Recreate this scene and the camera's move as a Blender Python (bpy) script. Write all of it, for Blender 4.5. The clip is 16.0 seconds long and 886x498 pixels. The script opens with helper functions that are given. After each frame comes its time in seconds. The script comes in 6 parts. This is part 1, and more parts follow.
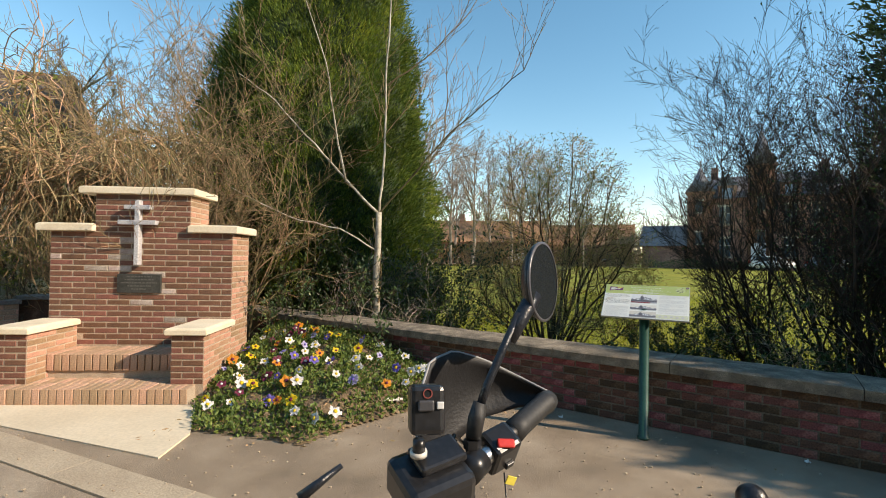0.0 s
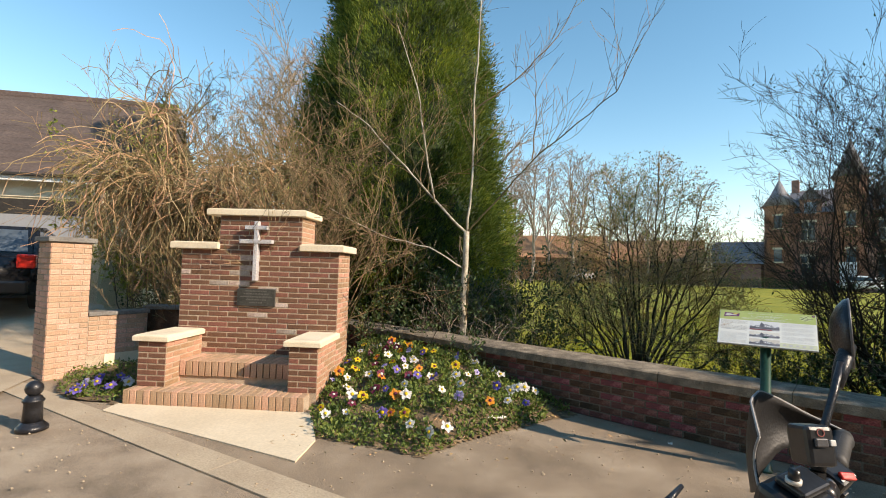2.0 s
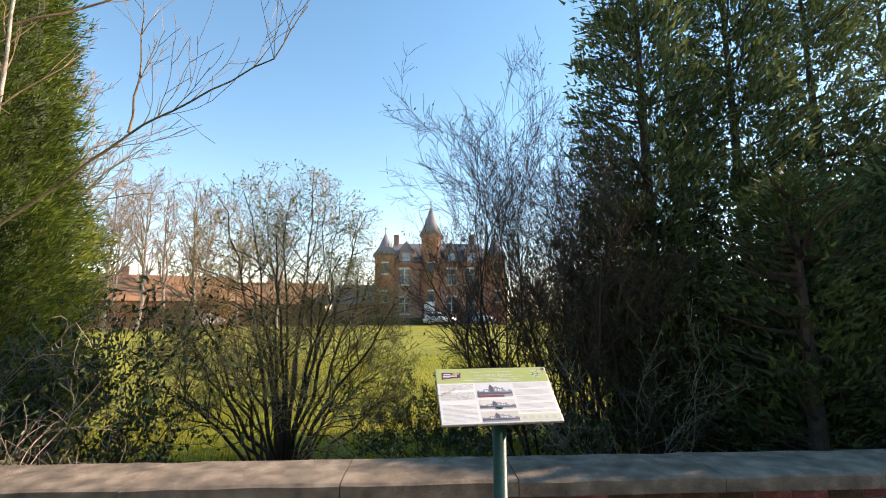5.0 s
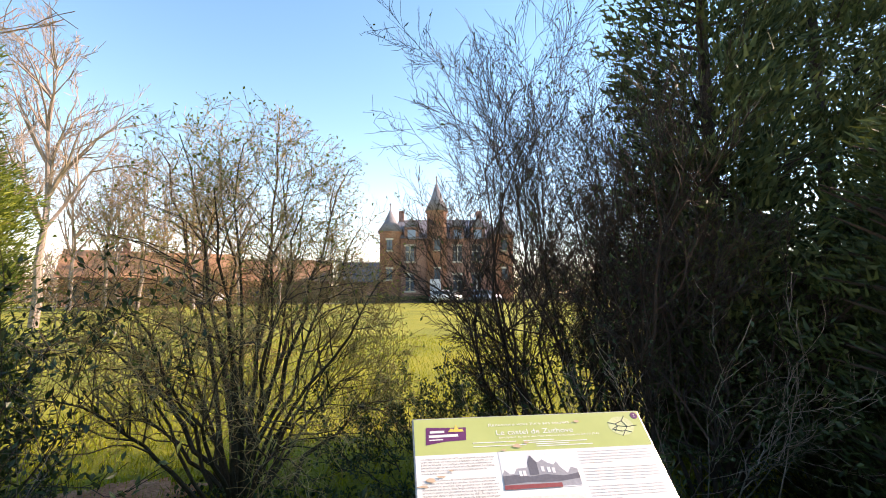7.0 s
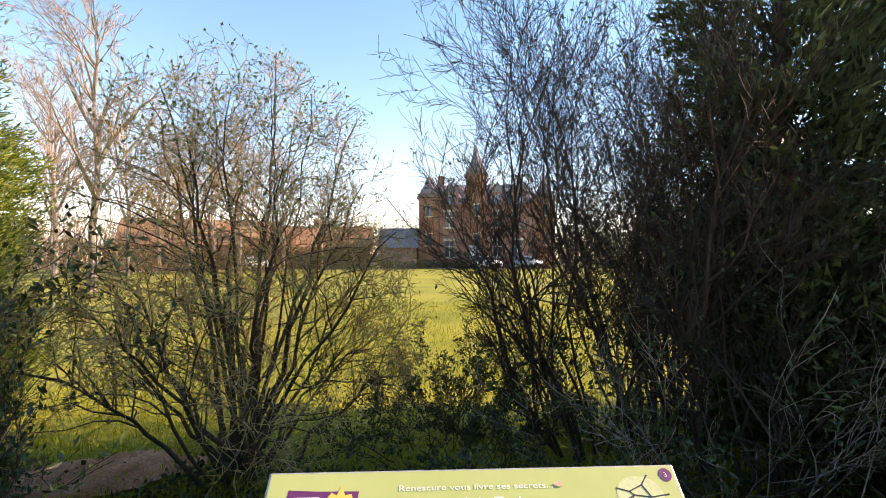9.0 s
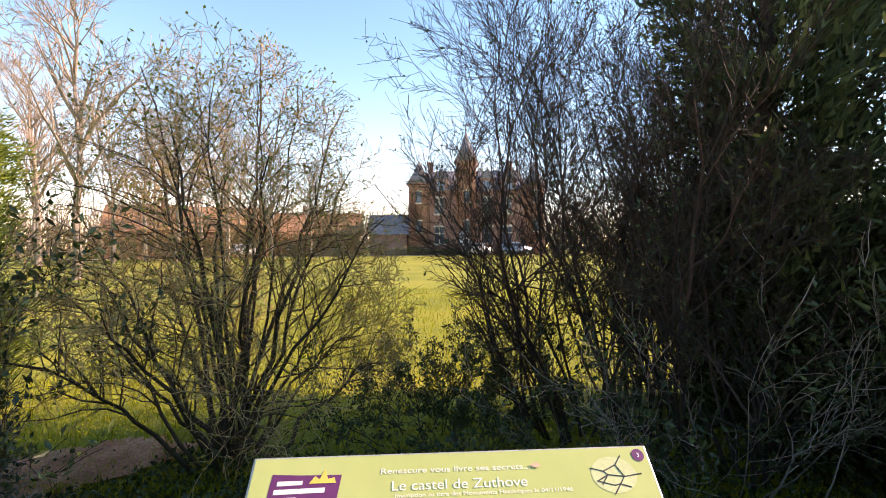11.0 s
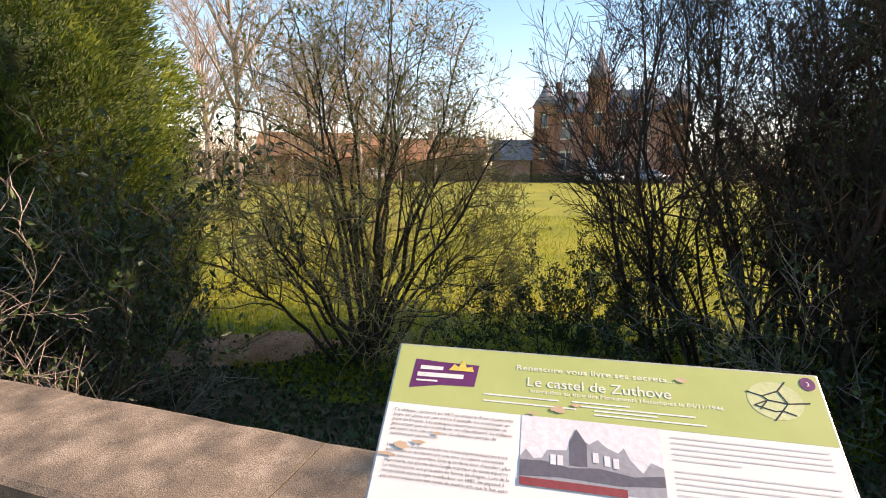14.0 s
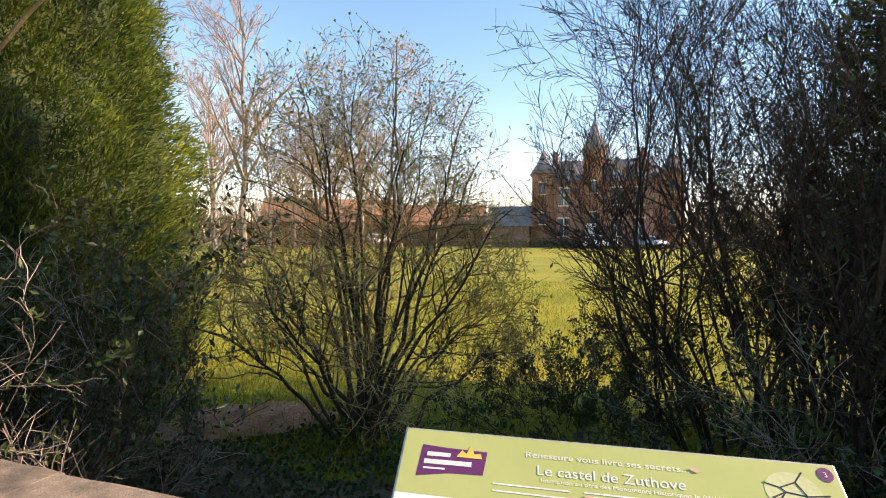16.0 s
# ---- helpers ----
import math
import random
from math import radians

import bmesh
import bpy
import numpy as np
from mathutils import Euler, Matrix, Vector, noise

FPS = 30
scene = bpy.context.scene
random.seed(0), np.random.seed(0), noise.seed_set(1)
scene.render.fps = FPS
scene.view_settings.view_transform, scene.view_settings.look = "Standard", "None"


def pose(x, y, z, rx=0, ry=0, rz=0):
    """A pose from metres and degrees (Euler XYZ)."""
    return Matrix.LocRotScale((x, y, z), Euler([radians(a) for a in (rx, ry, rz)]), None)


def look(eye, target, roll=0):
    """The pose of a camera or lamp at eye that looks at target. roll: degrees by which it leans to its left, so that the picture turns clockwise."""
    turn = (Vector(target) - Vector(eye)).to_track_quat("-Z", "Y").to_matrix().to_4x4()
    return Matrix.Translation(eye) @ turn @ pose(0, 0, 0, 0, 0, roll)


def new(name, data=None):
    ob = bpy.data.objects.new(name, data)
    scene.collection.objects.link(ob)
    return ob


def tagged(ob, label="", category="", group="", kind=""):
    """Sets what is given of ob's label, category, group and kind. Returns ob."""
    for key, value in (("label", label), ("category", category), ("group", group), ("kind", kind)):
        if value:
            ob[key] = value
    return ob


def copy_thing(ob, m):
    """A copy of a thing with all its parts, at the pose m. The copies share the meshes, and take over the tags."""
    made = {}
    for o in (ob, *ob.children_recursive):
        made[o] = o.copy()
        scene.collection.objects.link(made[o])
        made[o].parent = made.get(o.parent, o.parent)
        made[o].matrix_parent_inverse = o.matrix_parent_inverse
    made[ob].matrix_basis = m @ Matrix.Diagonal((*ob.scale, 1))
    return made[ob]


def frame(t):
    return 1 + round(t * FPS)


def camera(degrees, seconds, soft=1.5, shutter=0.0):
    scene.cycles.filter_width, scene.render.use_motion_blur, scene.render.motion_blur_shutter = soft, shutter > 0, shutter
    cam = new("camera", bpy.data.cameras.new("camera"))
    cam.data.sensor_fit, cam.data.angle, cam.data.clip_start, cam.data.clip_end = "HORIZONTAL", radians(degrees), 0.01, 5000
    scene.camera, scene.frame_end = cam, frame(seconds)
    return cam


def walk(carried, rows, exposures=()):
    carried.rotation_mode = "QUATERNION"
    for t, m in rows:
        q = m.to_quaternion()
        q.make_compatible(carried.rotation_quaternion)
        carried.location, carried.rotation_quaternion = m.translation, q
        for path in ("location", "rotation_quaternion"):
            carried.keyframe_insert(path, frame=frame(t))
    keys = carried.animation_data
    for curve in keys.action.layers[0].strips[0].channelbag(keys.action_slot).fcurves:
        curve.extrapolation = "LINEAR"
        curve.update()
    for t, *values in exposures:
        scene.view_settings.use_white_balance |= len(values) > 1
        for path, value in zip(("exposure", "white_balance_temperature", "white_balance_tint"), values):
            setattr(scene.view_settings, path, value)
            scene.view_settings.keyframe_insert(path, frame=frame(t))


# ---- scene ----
cam = camera(86.7, 16.0, 1.0)
PATH = [
    (0, (-0.02, -0.094, 1.407), (-0.018, 1.906, 1.44), 0.9),
    (0.5, (-0.006, -0.167, 1.457), (0.233, 1.813, 1.61), 0.5),
    (0.8, (0.033, -0.269, 1.468), (0.281, 1.704, 1.676), 0.3),
    (1, (0.059, -0.345, 1.482), (0.273, 1.633, 1.693), 0.7),
    (1.5, (-0.13, -0.376, 1.5), (-0.092, 1.612, 1.715), 1.2),
    (2, (-0.483, -0.276, 1.462), (-0.713, 1.709, 1.549), 1.7),
    (2.3, (-0.552, -0.113, 1.444), (-0.83, 1.867, 1.52), 1.4),
    (2.5, (-0.618, 0.036, 1.454), (-0.841, 2.022, 1.531), 1.6),
    (3, (-0.724, 0.4, 1.492), (-0.597, 2.393, 1.592), 1.1),
    (3.3, (-0.78, 0.63, 1.471), (-0.251, 2.555, 1.581), 0.8),
    (3.5, (-0.829, 0.769, 1.484), (-0.047, 2.604, 1.632), 0.4),
    (4, (-0.693, 1.057, 1.492), (0.355, 2.726, 1.834), -0.1),
    (4.5, (-0.39, 1.357, 1.509), (0.712, 2.996, 1.82), -0.3),
    (5, (-0.168, 1.756, 1.484), (1.017, 3.342, 1.77), -0.4),
    (5.2, (-0.064, 1.89, 1.493), (1.143, 3.462, 1.758), -0.5),
    (7.3, (0.801, 2.908, 1.525), (1.949, 4.536, 1.702), -0.5),
    (7.5, (0.868, 2.935, 1.517), (2.0, 4.576, 1.682), -0.6),
    (8, (1.164, 3.044, 1.519), (2.262, 4.71, 1.653), -0.5),
    (8.5, (1.254, 3.107, 1.522), (2.322, 4.796, 1.619), -0.4),
    (8.7, (1.252, 3.146, 1.525), (2.299, 4.848, 1.598), -0.6),
    (9, (1.246, 3.16, 1.523), (2.271, 4.877, 1.571), -0.3),
    (9.2, (1.241, 3.159, 1.531), (2.247, 4.887, 1.559), -0.1),
    (11.3, (1.256, 3.132, 1.525), (2.345, 4.81, 1.497), -0.6),
    (11.5, (1.258, 3.127, 1.52), (2.371, 4.788, 1.471), -0.5),
    (12, (1.269, 3.133, 1.515), (2.423, 4.765, 1.437), -0.5),
    (12.5, (1.276, 3.123, 1.512), (2.478, 4.717, 1.391), -0.5),
    (13, (1.278, 3.121, 1.496), (2.423, 4.743, 1.25), -0.3),
    (13.2, (1.281, 3.149, 1.472), (2.289, 4.853, 1.191), -0.4),
    (13.5, (1.257, 3.145, 1.482), (2.146, 4.907, 1.154), 0.1),
    (13.8, (1.26, 3.161, 1.466), (1.986, 4.996, 1.144), -0.2),
    (14, (1.23, 3.168, 1.484), (1.818, 5.053, 1.166), 0.3),
    (14.2, (1.229, 3.18, 1.477), (1.723, 5.099, 1.207), 0.1),
    (14.5, (1.222, 3.166, 1.491), (1.733, 5.085, 1.25), 0.4),
    (15, (1.208, 3.17, 1.512), (1.671, 5.115, 1.443), 0.6),
    (15.5, (1.211, 3.162, 1.516), (1.739, 5.091, 1.502), 0.4),
    (16, (1.214, 3.157, 1.515), (1.807, 5.066, 1.47), 0.4),
]
EXPOSURE = [(0.0, 0.33, 7600, 15), (1.0, 0.36, 7600, 15), (2.0, 0.44, 7700, 17), (3.0, 0.36, 7600, 17), (3.6, 0.44, 7700, 20), (5.2, 0.88, 8100, 28), (7.5, 1.14, 8400, 34), (9.2, 1.14, 8500, 37), (11.5, 1.18, 8600, 38), (12.6, 1.15, 8600, 38), (13.3, 0.95, 8500, 35), (16.0, 0.93, 8500, 34)]
walk(cam, [(t, look(eye, target, roll)) for t, eye, target, roll in PATH], EXPOSURE)

# ---- light ----
SUN = Vector((0.81, -0.305, 0.50)).normalized()
world = bpy.data.worlds.new("sky")
scene.world = world
world.use_nodes = True
wn = world.node_tree.nodes
sky = wn.new("ShaderNodeTexSky")
sky.sky_type = "NISHITA"
sky.sun_disc = False
sky.sun_elevation = math.asin(SUN.z)
sky.sun_rotation = math.atan2(SUN.x, SUN.y)
sky.air_density, sky.dust_density, sky.ozone_density = 1.0, 0.05, 1.0
tint = wn.new("ShaderNodeHueSaturation")
tint.inputs["Hue"].default_value, tint.inputs["Saturation"].default_value, tint.inputs["Value"].default_value = 0.487, 1.27, 1.27
world.node_tree.links.new(sky.outputs[0], tint.inputs["Color"])
world.node_tree.links.new(tint.outputs[0], wn["Background"].inputs[0])
wn["Background"].inputs[1].default_value = 0.15
lamp = bpy.data.lights.new("sun", "SUN")
lamp.energy, lamp.angle, lamp.color = 5.0, radians(0.6), (1.0, 0.92, 0.79)
sun = new("sun", lamp)
sun.matrix_world = look(SUN * 50, (0, 0, 0))

# ---- materials ----


def material(name, colors, scale=4.0, rough=0.85, bump=0.3, fine=40.0, vary=0.0, metal=0.0, translucent=0.0, island=False, detail=6.0, spread=0.25, grain=0.28):
    """A worn surface: large stains mix the colours, fine grain mottles them and gives relief; vary shifts the tone piece by piece."""
    m = bpy.data.materials.new(name)
    m.use_nodes = True
    t = m.node_tree
    n, l = t.nodes, t.links
    p = n["Principled BSDF"]
    p.inputs["Roughness"].default_value, p.inputs["Metallic"].default_value = rough, metal
    co = n.new("ShaderNodeTexCoord")
    big = n.new("ShaderNodeTexNoise")
    big.inputs["Scale"].default_value, big.inputs["Detail"].default_value = scale, detail
    l.new(co.outputs["Object"], big.inputs["Vector"])
    ramp = n.new("ShaderNodeValToRGB")
    e = ramp.color_ramp.elements
    while len(e) < len(colors):
        e.new(0.5)
    for k, c in enumerate(colors):
        e[k].position = 0.5 + spread * (2 * k / max(1, len(colors) - 1) - 1)
        e[k].color = (*c, 1)
    l.new(big.outputs[0], ramp.inputs[0])
    small = n.new("ShaderNodeTexNoise")
    small.inputs["Scale"].default_value, small.inputs["Detail"].default_value = fine, 4
    l.new(co.outputs["Object"], small.inputs["Vector"])
    tone = n.new("ShaderNodeMapRange")
    tone.inputs[1].default_value, tone.inputs[2].default_value = 0.3, 0.7
    tone.inputs[3].default_value, tone.inputs[4].default_value = 1 - grain, 1 + grain
    l.new(small.outputs[0], tone.inputs[0])
    hsv = n.new("ShaderNodeHueSaturation")
    l.new(ramp.outputs[0], hsv.inputs["Color"])
    value = tone.outputs[0]
    if vary:
        if island:
            seed = n.new("ShaderNodeNewGeometry").outputs["Random Per Island"]
        else:
            seed = n.new("ShaderNodeObjectInfo").outputs["Random"]
        rnd = n.new("ShaderNodeMapRange")
        rnd.inputs[3].default_value, rnd.inputs[4].default_value = 1 - vary, 1 + vary
        l.new(seed, rnd.inputs[0])
        mul = n.new("ShaderNodeMath")
        mul.operation = "MULTIPLY"
        l.new(value, mul.inputs[0])
        l.new(rnd.outputs[0], mul.inputs[1])
        value = mul.outputs[0]
        turn = n.new("ShaderNodeMapRange")
        turn.inputs[3].default_value, turn.inputs[4].default_value = 0.5 + vary * 0.06, 0.5 - vary * 0.06
        l.new(seed, turn.inputs[0])
        l.new(turn.outputs[0], hsv.inputs["Hue"])
    l.new(value, hsv.inputs["Value"])
    l.new(hsv.outputs[0], p.inputs["Base Color"])
    if bump:
        b = n.new("ShaderNodeBump")
        b.inputs["Strength"].default_value, b.inputs["Distance"].default_value = bump, 0.02
        l.new(small.outputs[0], b.inputs["Height"])
        l.new(b.outputs[0], p.inputs["Normal"])
    if translucent:
        tr = n.new("ShaderNodeBsdfTranslucent")
        l.new(hsv.outputs[0], tr.inputs[0])
        mix = n.new("ShaderNodeMixShader")
        mix.inputs[0].default_value = translucent
        l.new(p.outputs[0], mix.inputs[1])
        l.new(tr.outputs[0], mix.inputs[2])
        l.new(mix.outputs[0], n["Material Output"].inputs[0])
    return m


M_ASPHALT = material("asphalt", [(0.15, 0.112, 0.077), (0.28, 0.213, 0.148), (0.42, 0.335, 0.245)], 1.6, 0.92, 0.35, 210, grain=0.5, detail=10)
M_ROAD = material("road_asphalt", [(0.15, 0.115, 0.08), (0.31, 0.24, 0.172), (0.42, 0.34, 0.25)], 2.2, 0.92, 0.35, 190, grain=0.5, detail=10)
M_CONCRETE = material("cast_concrete", [(0.58, 0.48, 0.34), (0.68, 0.575, 0.42), (0.74, 0.64, 0.49)], 1.1, 0.9, 0.12, 45, grain=0.08)
M_KERB = material("kerb_concrete", [(0.36, 0.28, 0.195), (0.52, 0.425, 0.305)], 2.0, 0.9, 0.3, 70, grain=0.15)
M_CAPSTONE = material("cream_cast_stone", [(0.64, 0.54, 0.39), (0.76, 0.66, 0.49), (0.80, 0.71, 0.55)], 3.0, 0.8, 0.10, 60, grain=0.08)
M_MORTAR = material("pale_mortar", [(0.36, 0.275, 0.20), (0.52, 0.42, 0.315)], 8, 0.95, 0.4, 120)
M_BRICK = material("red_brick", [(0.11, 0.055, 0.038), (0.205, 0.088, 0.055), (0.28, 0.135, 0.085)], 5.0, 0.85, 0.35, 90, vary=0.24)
# Lighter copy of red_brick; sun on the side faces put into the colour.
M_BRICK_SUNLIT = material("sunlit_red_brick", [(0.28, 0.15, 0.09), (0.42, 0.24, 0.15), (0.50, 0.33, 0.22)], 5.0, 0.85, 0.35, 90, vary=0.3)
M_BRICK_OLD = material("weathered_brick", [(0.048, 0.038, 0.033), (0.165, 0.062, 0.040), (0.36, 0.21, 0.155)], 6.0, 0.9, 0.4, 80, vary=0.6, detail=9, grain=0.45)
M_BRICK_TAN = material("tan_brick", [(0.40, 0.20, 0.145), (0.54, 0.34, 0.235), (0.60, 0.44, 0.285)], 1.4, 0.9, 0.4, 60, vary=0.22)
M_ROWLOCK = material("edge_brick", [(0.30, 0.18, 0.115), (0.46, 0.29, 0.19), (0.52, 0.35, 0.24)], 6.0, 0.85, 0.35, 90, vary=0.25)
M_MORTAR_OLD = material("old_mortar", [(0.09, 0.072, 0.052), (0.23, 0.18, 0.13)], 5, 0.95, 0.5, 80)
M_COPING = material("worn_coping_concrete", [(0.08, 0.070, 0.056), (0.20, 0.163, 0.12), (0.36, 0.302, 0.23)], 7.5, 0.95, 0.35, 240, detail=12, grain=0.6)
M_GREY_CAP = material("grey_slab", [(0.14, 0.13, 0.12), (0.24, 0.23, 0.21)], 3, 0.9, 0.4, 50)
M_LAWN = material("lawn_turf", [(0.115, 0.135, 0.003), (0.20, 0.205, 0.006), (0.29, 0.255, 0.016)], 0.35, 0.95, 1.0, 25)
M_BRICK_PALE = material("salt_stained_brick", [(0.22, 0.12, 0.09), (0.42, 0.34, 0.29), (0.5, 0.42, 0.36)], 9.0, 0.9, 0.35, 90, vary=0.2)
M_SOIL = material("bare_soil", [(0.26, 0.10, 0.055), (0.48, 0.20, 0.11), (0.56, 0.30, 0.19)], 3, 0.95, 1.0, 30)
M_BED = material("flower_bed_soil", [(0.07, 0.048, 0.028), (0.17, 0.115, 0.065), (0.27, 0.19, 0.115)], 6, 0.95, 1.0, 40)
M_PAINT_GREEN = material("dark_green_paint", [(0.012, 0.055, 0.042), (0.02, 0.075, 0.055)], 8, 0.35, 0.08, 90)
M_PANEL = material("panel_print_white", [(0.80, 0.80, 0.74), (0.86, 0.86, 0.80)], 3, 0.35, 0.0, 30, grain=0.02)
M_PANEL_GREEN = material("panel_print_green", [(0.42, 0.50, 0.16), (0.48, 0.55, 0.20)], 4, 0.35, 0.0, 30, grain=0.03)
M_ALU = material("panel_edge_metal", [(0.45, 0.45, 0.42), (0.55, 0.55, 0.52)], 6, 0.45, 0.05, 60, metal=0.6)
M_METAL_CROSS = material("brushed_steel", [(0.55, 0.54, 0.55), (0.70, 0.69, 0.70)], 6, 0.5, 0.1, 80, metal=0.35)
M_PLAQUE = material("dark_plaque", [(0.045, 0.045, 0.04), (0.085, 0.085, 0.075)], 8, 0.5, 0.2, 60, metal=0.3)
M_BLACK = material("black_plastic", [(0.012, 0.012, 0.013), (0.022, 0.022, 0.024)], 9, 0.32, 0.02, 120)
M_RUBBER = material("grip_rubber", [(0.012, 0.012, 0.012), (0.03, 0.03, 0.03)], 12, 0.6, 0.04, 160)
M_IRON = material("black_cast_iron", [(0.008, 0.009, 0.011), (0.02, 0.02, 0.024)], 7, 0.35, 0.15, 60)
M_SLATE = material("slate_roof", [(0.14, 0.14, 0.155), (0.24, 0.23, 0.245)], 0.8, 0.7, 0.3, 6)
M_TILE = material("brown_roof_tile", [(0.07, 0.05, 0.042), (0.12, 0.085, 0.07)], 1.5, 0.8, 0.4, 14, vary=0.2)
M_TILE_RED = material("red_roof_tile", [(0.28, 0.14, 0.075), (0.40, 0.225, 0.125)], 0.5, 0.85, 0.4, 8)
M_CASTLE = material("castle_brick", [(0.20, 0.105, 0.08), (0.32, 0.168, 0.125), (0.40, 0.25, 0.195)], 0.6, 0.9, 0.3, 5)
M_STONE = material("pale_window_stone", [(0.50, 0.44, 0.34), (0.62, 0.56, 0.45)], 2, 0.9, 0.2, 20)
M_GLASS = material("window_glass", [(0.05, 0.07, 0.09), (0.10, 0.13, 0.16)], 1, 0.08, 0.0, 5)
M_HOUSE = material("cream_brick", [(0.60, 0.48, 0.30), (0.72, 0.60, 0.42)], 2, 0.9, 0.3, 30, vary=0.1)
M_WHITE = material("white_paint", [(0.72, 0.72, 0.70), (0.80, 0.80, 0.78)], 3, 0.5, 0.05, 40)
M_DARK = material("dark_opening", [(0.02, 0.018, 0.016), (0.04, 0.035, 0.03)], 3, 0.8, 0.1, 20)
M_BIRCH = material("pale_birch_bark", [(0.16, 0.13, 0.09), (0.45, 0.40, 0.31), (0.60, 0.55, 0.45)], 9, 0.85, 0.4, 60)
M_BARK = material("brown_bark", [(0.06, 0.045, 0.03), (0.13, 0.095, 0.06)], 9, 0.9, 0.5, 60, vary=0.25, island=True)
M_BARK_DARK = material("dark_bark", [(0.034, 0.024, 0.018), (0.085, 0.058, 0.040)], 9, 0.9, 0.5, 60, vary=0.35, island=True)
M_TWIG_TAN = material("tan_twig", [(0.12, 0.085, 0.04), (0.30, 0.22, 0.105)], 3, 0.8, 0.2, 50, vary=0.6, island=True)
M_TWIG_ORANGE = material("orange_willow_twig", [(0.17, 0.11, 0.05), (0.36, 0.255, 0.12), (0.52, 0.41, 0.23)], 1.2, 0.7, 0.2, 40, vary=0.65, island=True)
M_TWIG_GREY = material("grey_twig", [(0.22, 0.17, 0.13), (0.36, 0.29, 0.24)], 2, 0.9, 0.2, 40, vary=0.3, island=True)
M_TWIG_CANE = material("cane_twig", [(0.17, 0.137, 0.108), (0.38, 0.31, 0.24)], 3, 0.85, 0.2, 50, vary=0.5, island=True)
M_TWIG_BUSH = material("bush_twig", [(0.06, 0.042, 0.025), (0.13, 0.09, 0.05)], 3, 0.85, 0.3, 50, vary=0.35, island=True)
M_TWIG_GOLD = material("golden_twig", [(0.34, 0.225, 0.08), (0.58, 0.42, 0.17)], 2.5, 0.75, 0.1, 50, vary=0.45, island=True)
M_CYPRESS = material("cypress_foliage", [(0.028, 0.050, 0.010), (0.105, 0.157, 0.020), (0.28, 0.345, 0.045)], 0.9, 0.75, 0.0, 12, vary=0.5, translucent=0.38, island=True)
M_CYPRESS_SHADE = material("cypress_shade", [(0.010, 0.018, 0.005), (0.030, 0.048, 0.010), (0.055, 0.08, 0.015)], 9.0, 0.9, 1.0, 40, grain=0.6)
M_YEW = material("yew_foliage", [(0.018, 0.040, 0.010), (0.05, 0.085, 0.02), (0.13, 0.17, 0.035)], 1.1, 0.6, 0.0, 14, vary=0.45, translucent=0.2, island=True)
M_CYPRESS_DARK = material("dark_conifer_foliage", [(0.036, 0.064, 0.022), (0.09, 0.13, 0.042), (0.16, 0.20, 0.065)], 0.9, 0.7, 0.0, 12, vary=0.5, translucent=0.3, island=True)
M_LEAF = material("fresh_leaf", [(0.20, 0.24, 0.04), (0.34, 0.36, 0.08)], 3, 0.6, 0.0, 30, vary=0.4, translucent=0.4, island=True)
M_LEAF_DARK = material("ivy_leaf", [(0.026, 0.056, 0.015), (0.065, 0.108, 0.032)], 3, 0.42, 0.0, 30, vary=0.5, translucent=0.2, island=True)
M_LEAF_BED = material("bed_leaf", [(0.09, 0.15, 0.025), (0.17, 0.23, 0.05)], 4, 0.6, 0.0, 40, vary=0.5, translucent=0.3, island=True)
M_GRASS = material("grass_blade", [(0.21, 0.25, 0.007), (0.38, 0.38, 0.018)], 0.8, 0.7, 0.0, 20, vary=0.4, translucent=0.45, island=True)


def plain(name, color, rough=0.5, metal=0.0):
    return material(name, [tuple(c * 0.88 for c in color), color], 14, rough, 0.05, 120, metal=metal, grain=0.08)


# ---- mesh helpers ----


def link(name, verts, faces, mat, parent=None, label="", smooth=False):
    me = bpy.data.meshes.new(name)
    me.from_pydata(verts, [], faces)
    me.materials.append(mat)
    if smooth:
        me.polygons.foreach_set("use_smooth", [True] * len(me.polygons))
    ob = new(name, me)
    if parent is not None:
        ob.parent = parent
    if label:
        ob["label"] = label
    return ob


def part(name, bm, mat, parent=None, label="", smooth=False):
    """Link a bmesh as one mesh object under a thing or a part."""
    me = bpy.data.meshes.new(name)
    bmesh.ops.recalc_face_normals(bm, faces=bm.faces)
    bm.to_mesh(me)
    bm.free()
    me.materials.append(mat)
    if smooth:
        me.polygons.foreach_set("use_smooth", [True] * len(me.polygons))
    ob = new(name, me)
    if parent is not None:
        ob.parent = parent
    if label:
        ob["label"] = label
    return ob


def thing(name, m, label, category, group="", kind=""):
    ob = new(name)
    ob.matrix_basis = m
    return tagged(ob, label, category, group, kind)


def box(x0, x1, y0, y1, z0, z1, bevel=0.0, bm=None):
    own = bmesh.new()
    bmesh.ops.create_cube(own, size=1, matrix=Matrix.Translation(((x0 + x1) / 2, (y0 + y1) / 2, (z0 + z1) / 2)) @ Matrix.Diagonal((x1 - x0, y1 - y0, z1 - z0, 1)))
    if bevel:
        bmesh.ops.bevel(own, geom=own.edges[:], offset=bevel, segments=2, affect="EDGES", profile=0.5)
    if bm is None:
        return own
    me = bpy.data.meshes.new("tmp")
    own.to_mesh(me)
    own.free()
    bm.from_mesh(me)
    bpy.data.meshes.remove(me)
    return bm


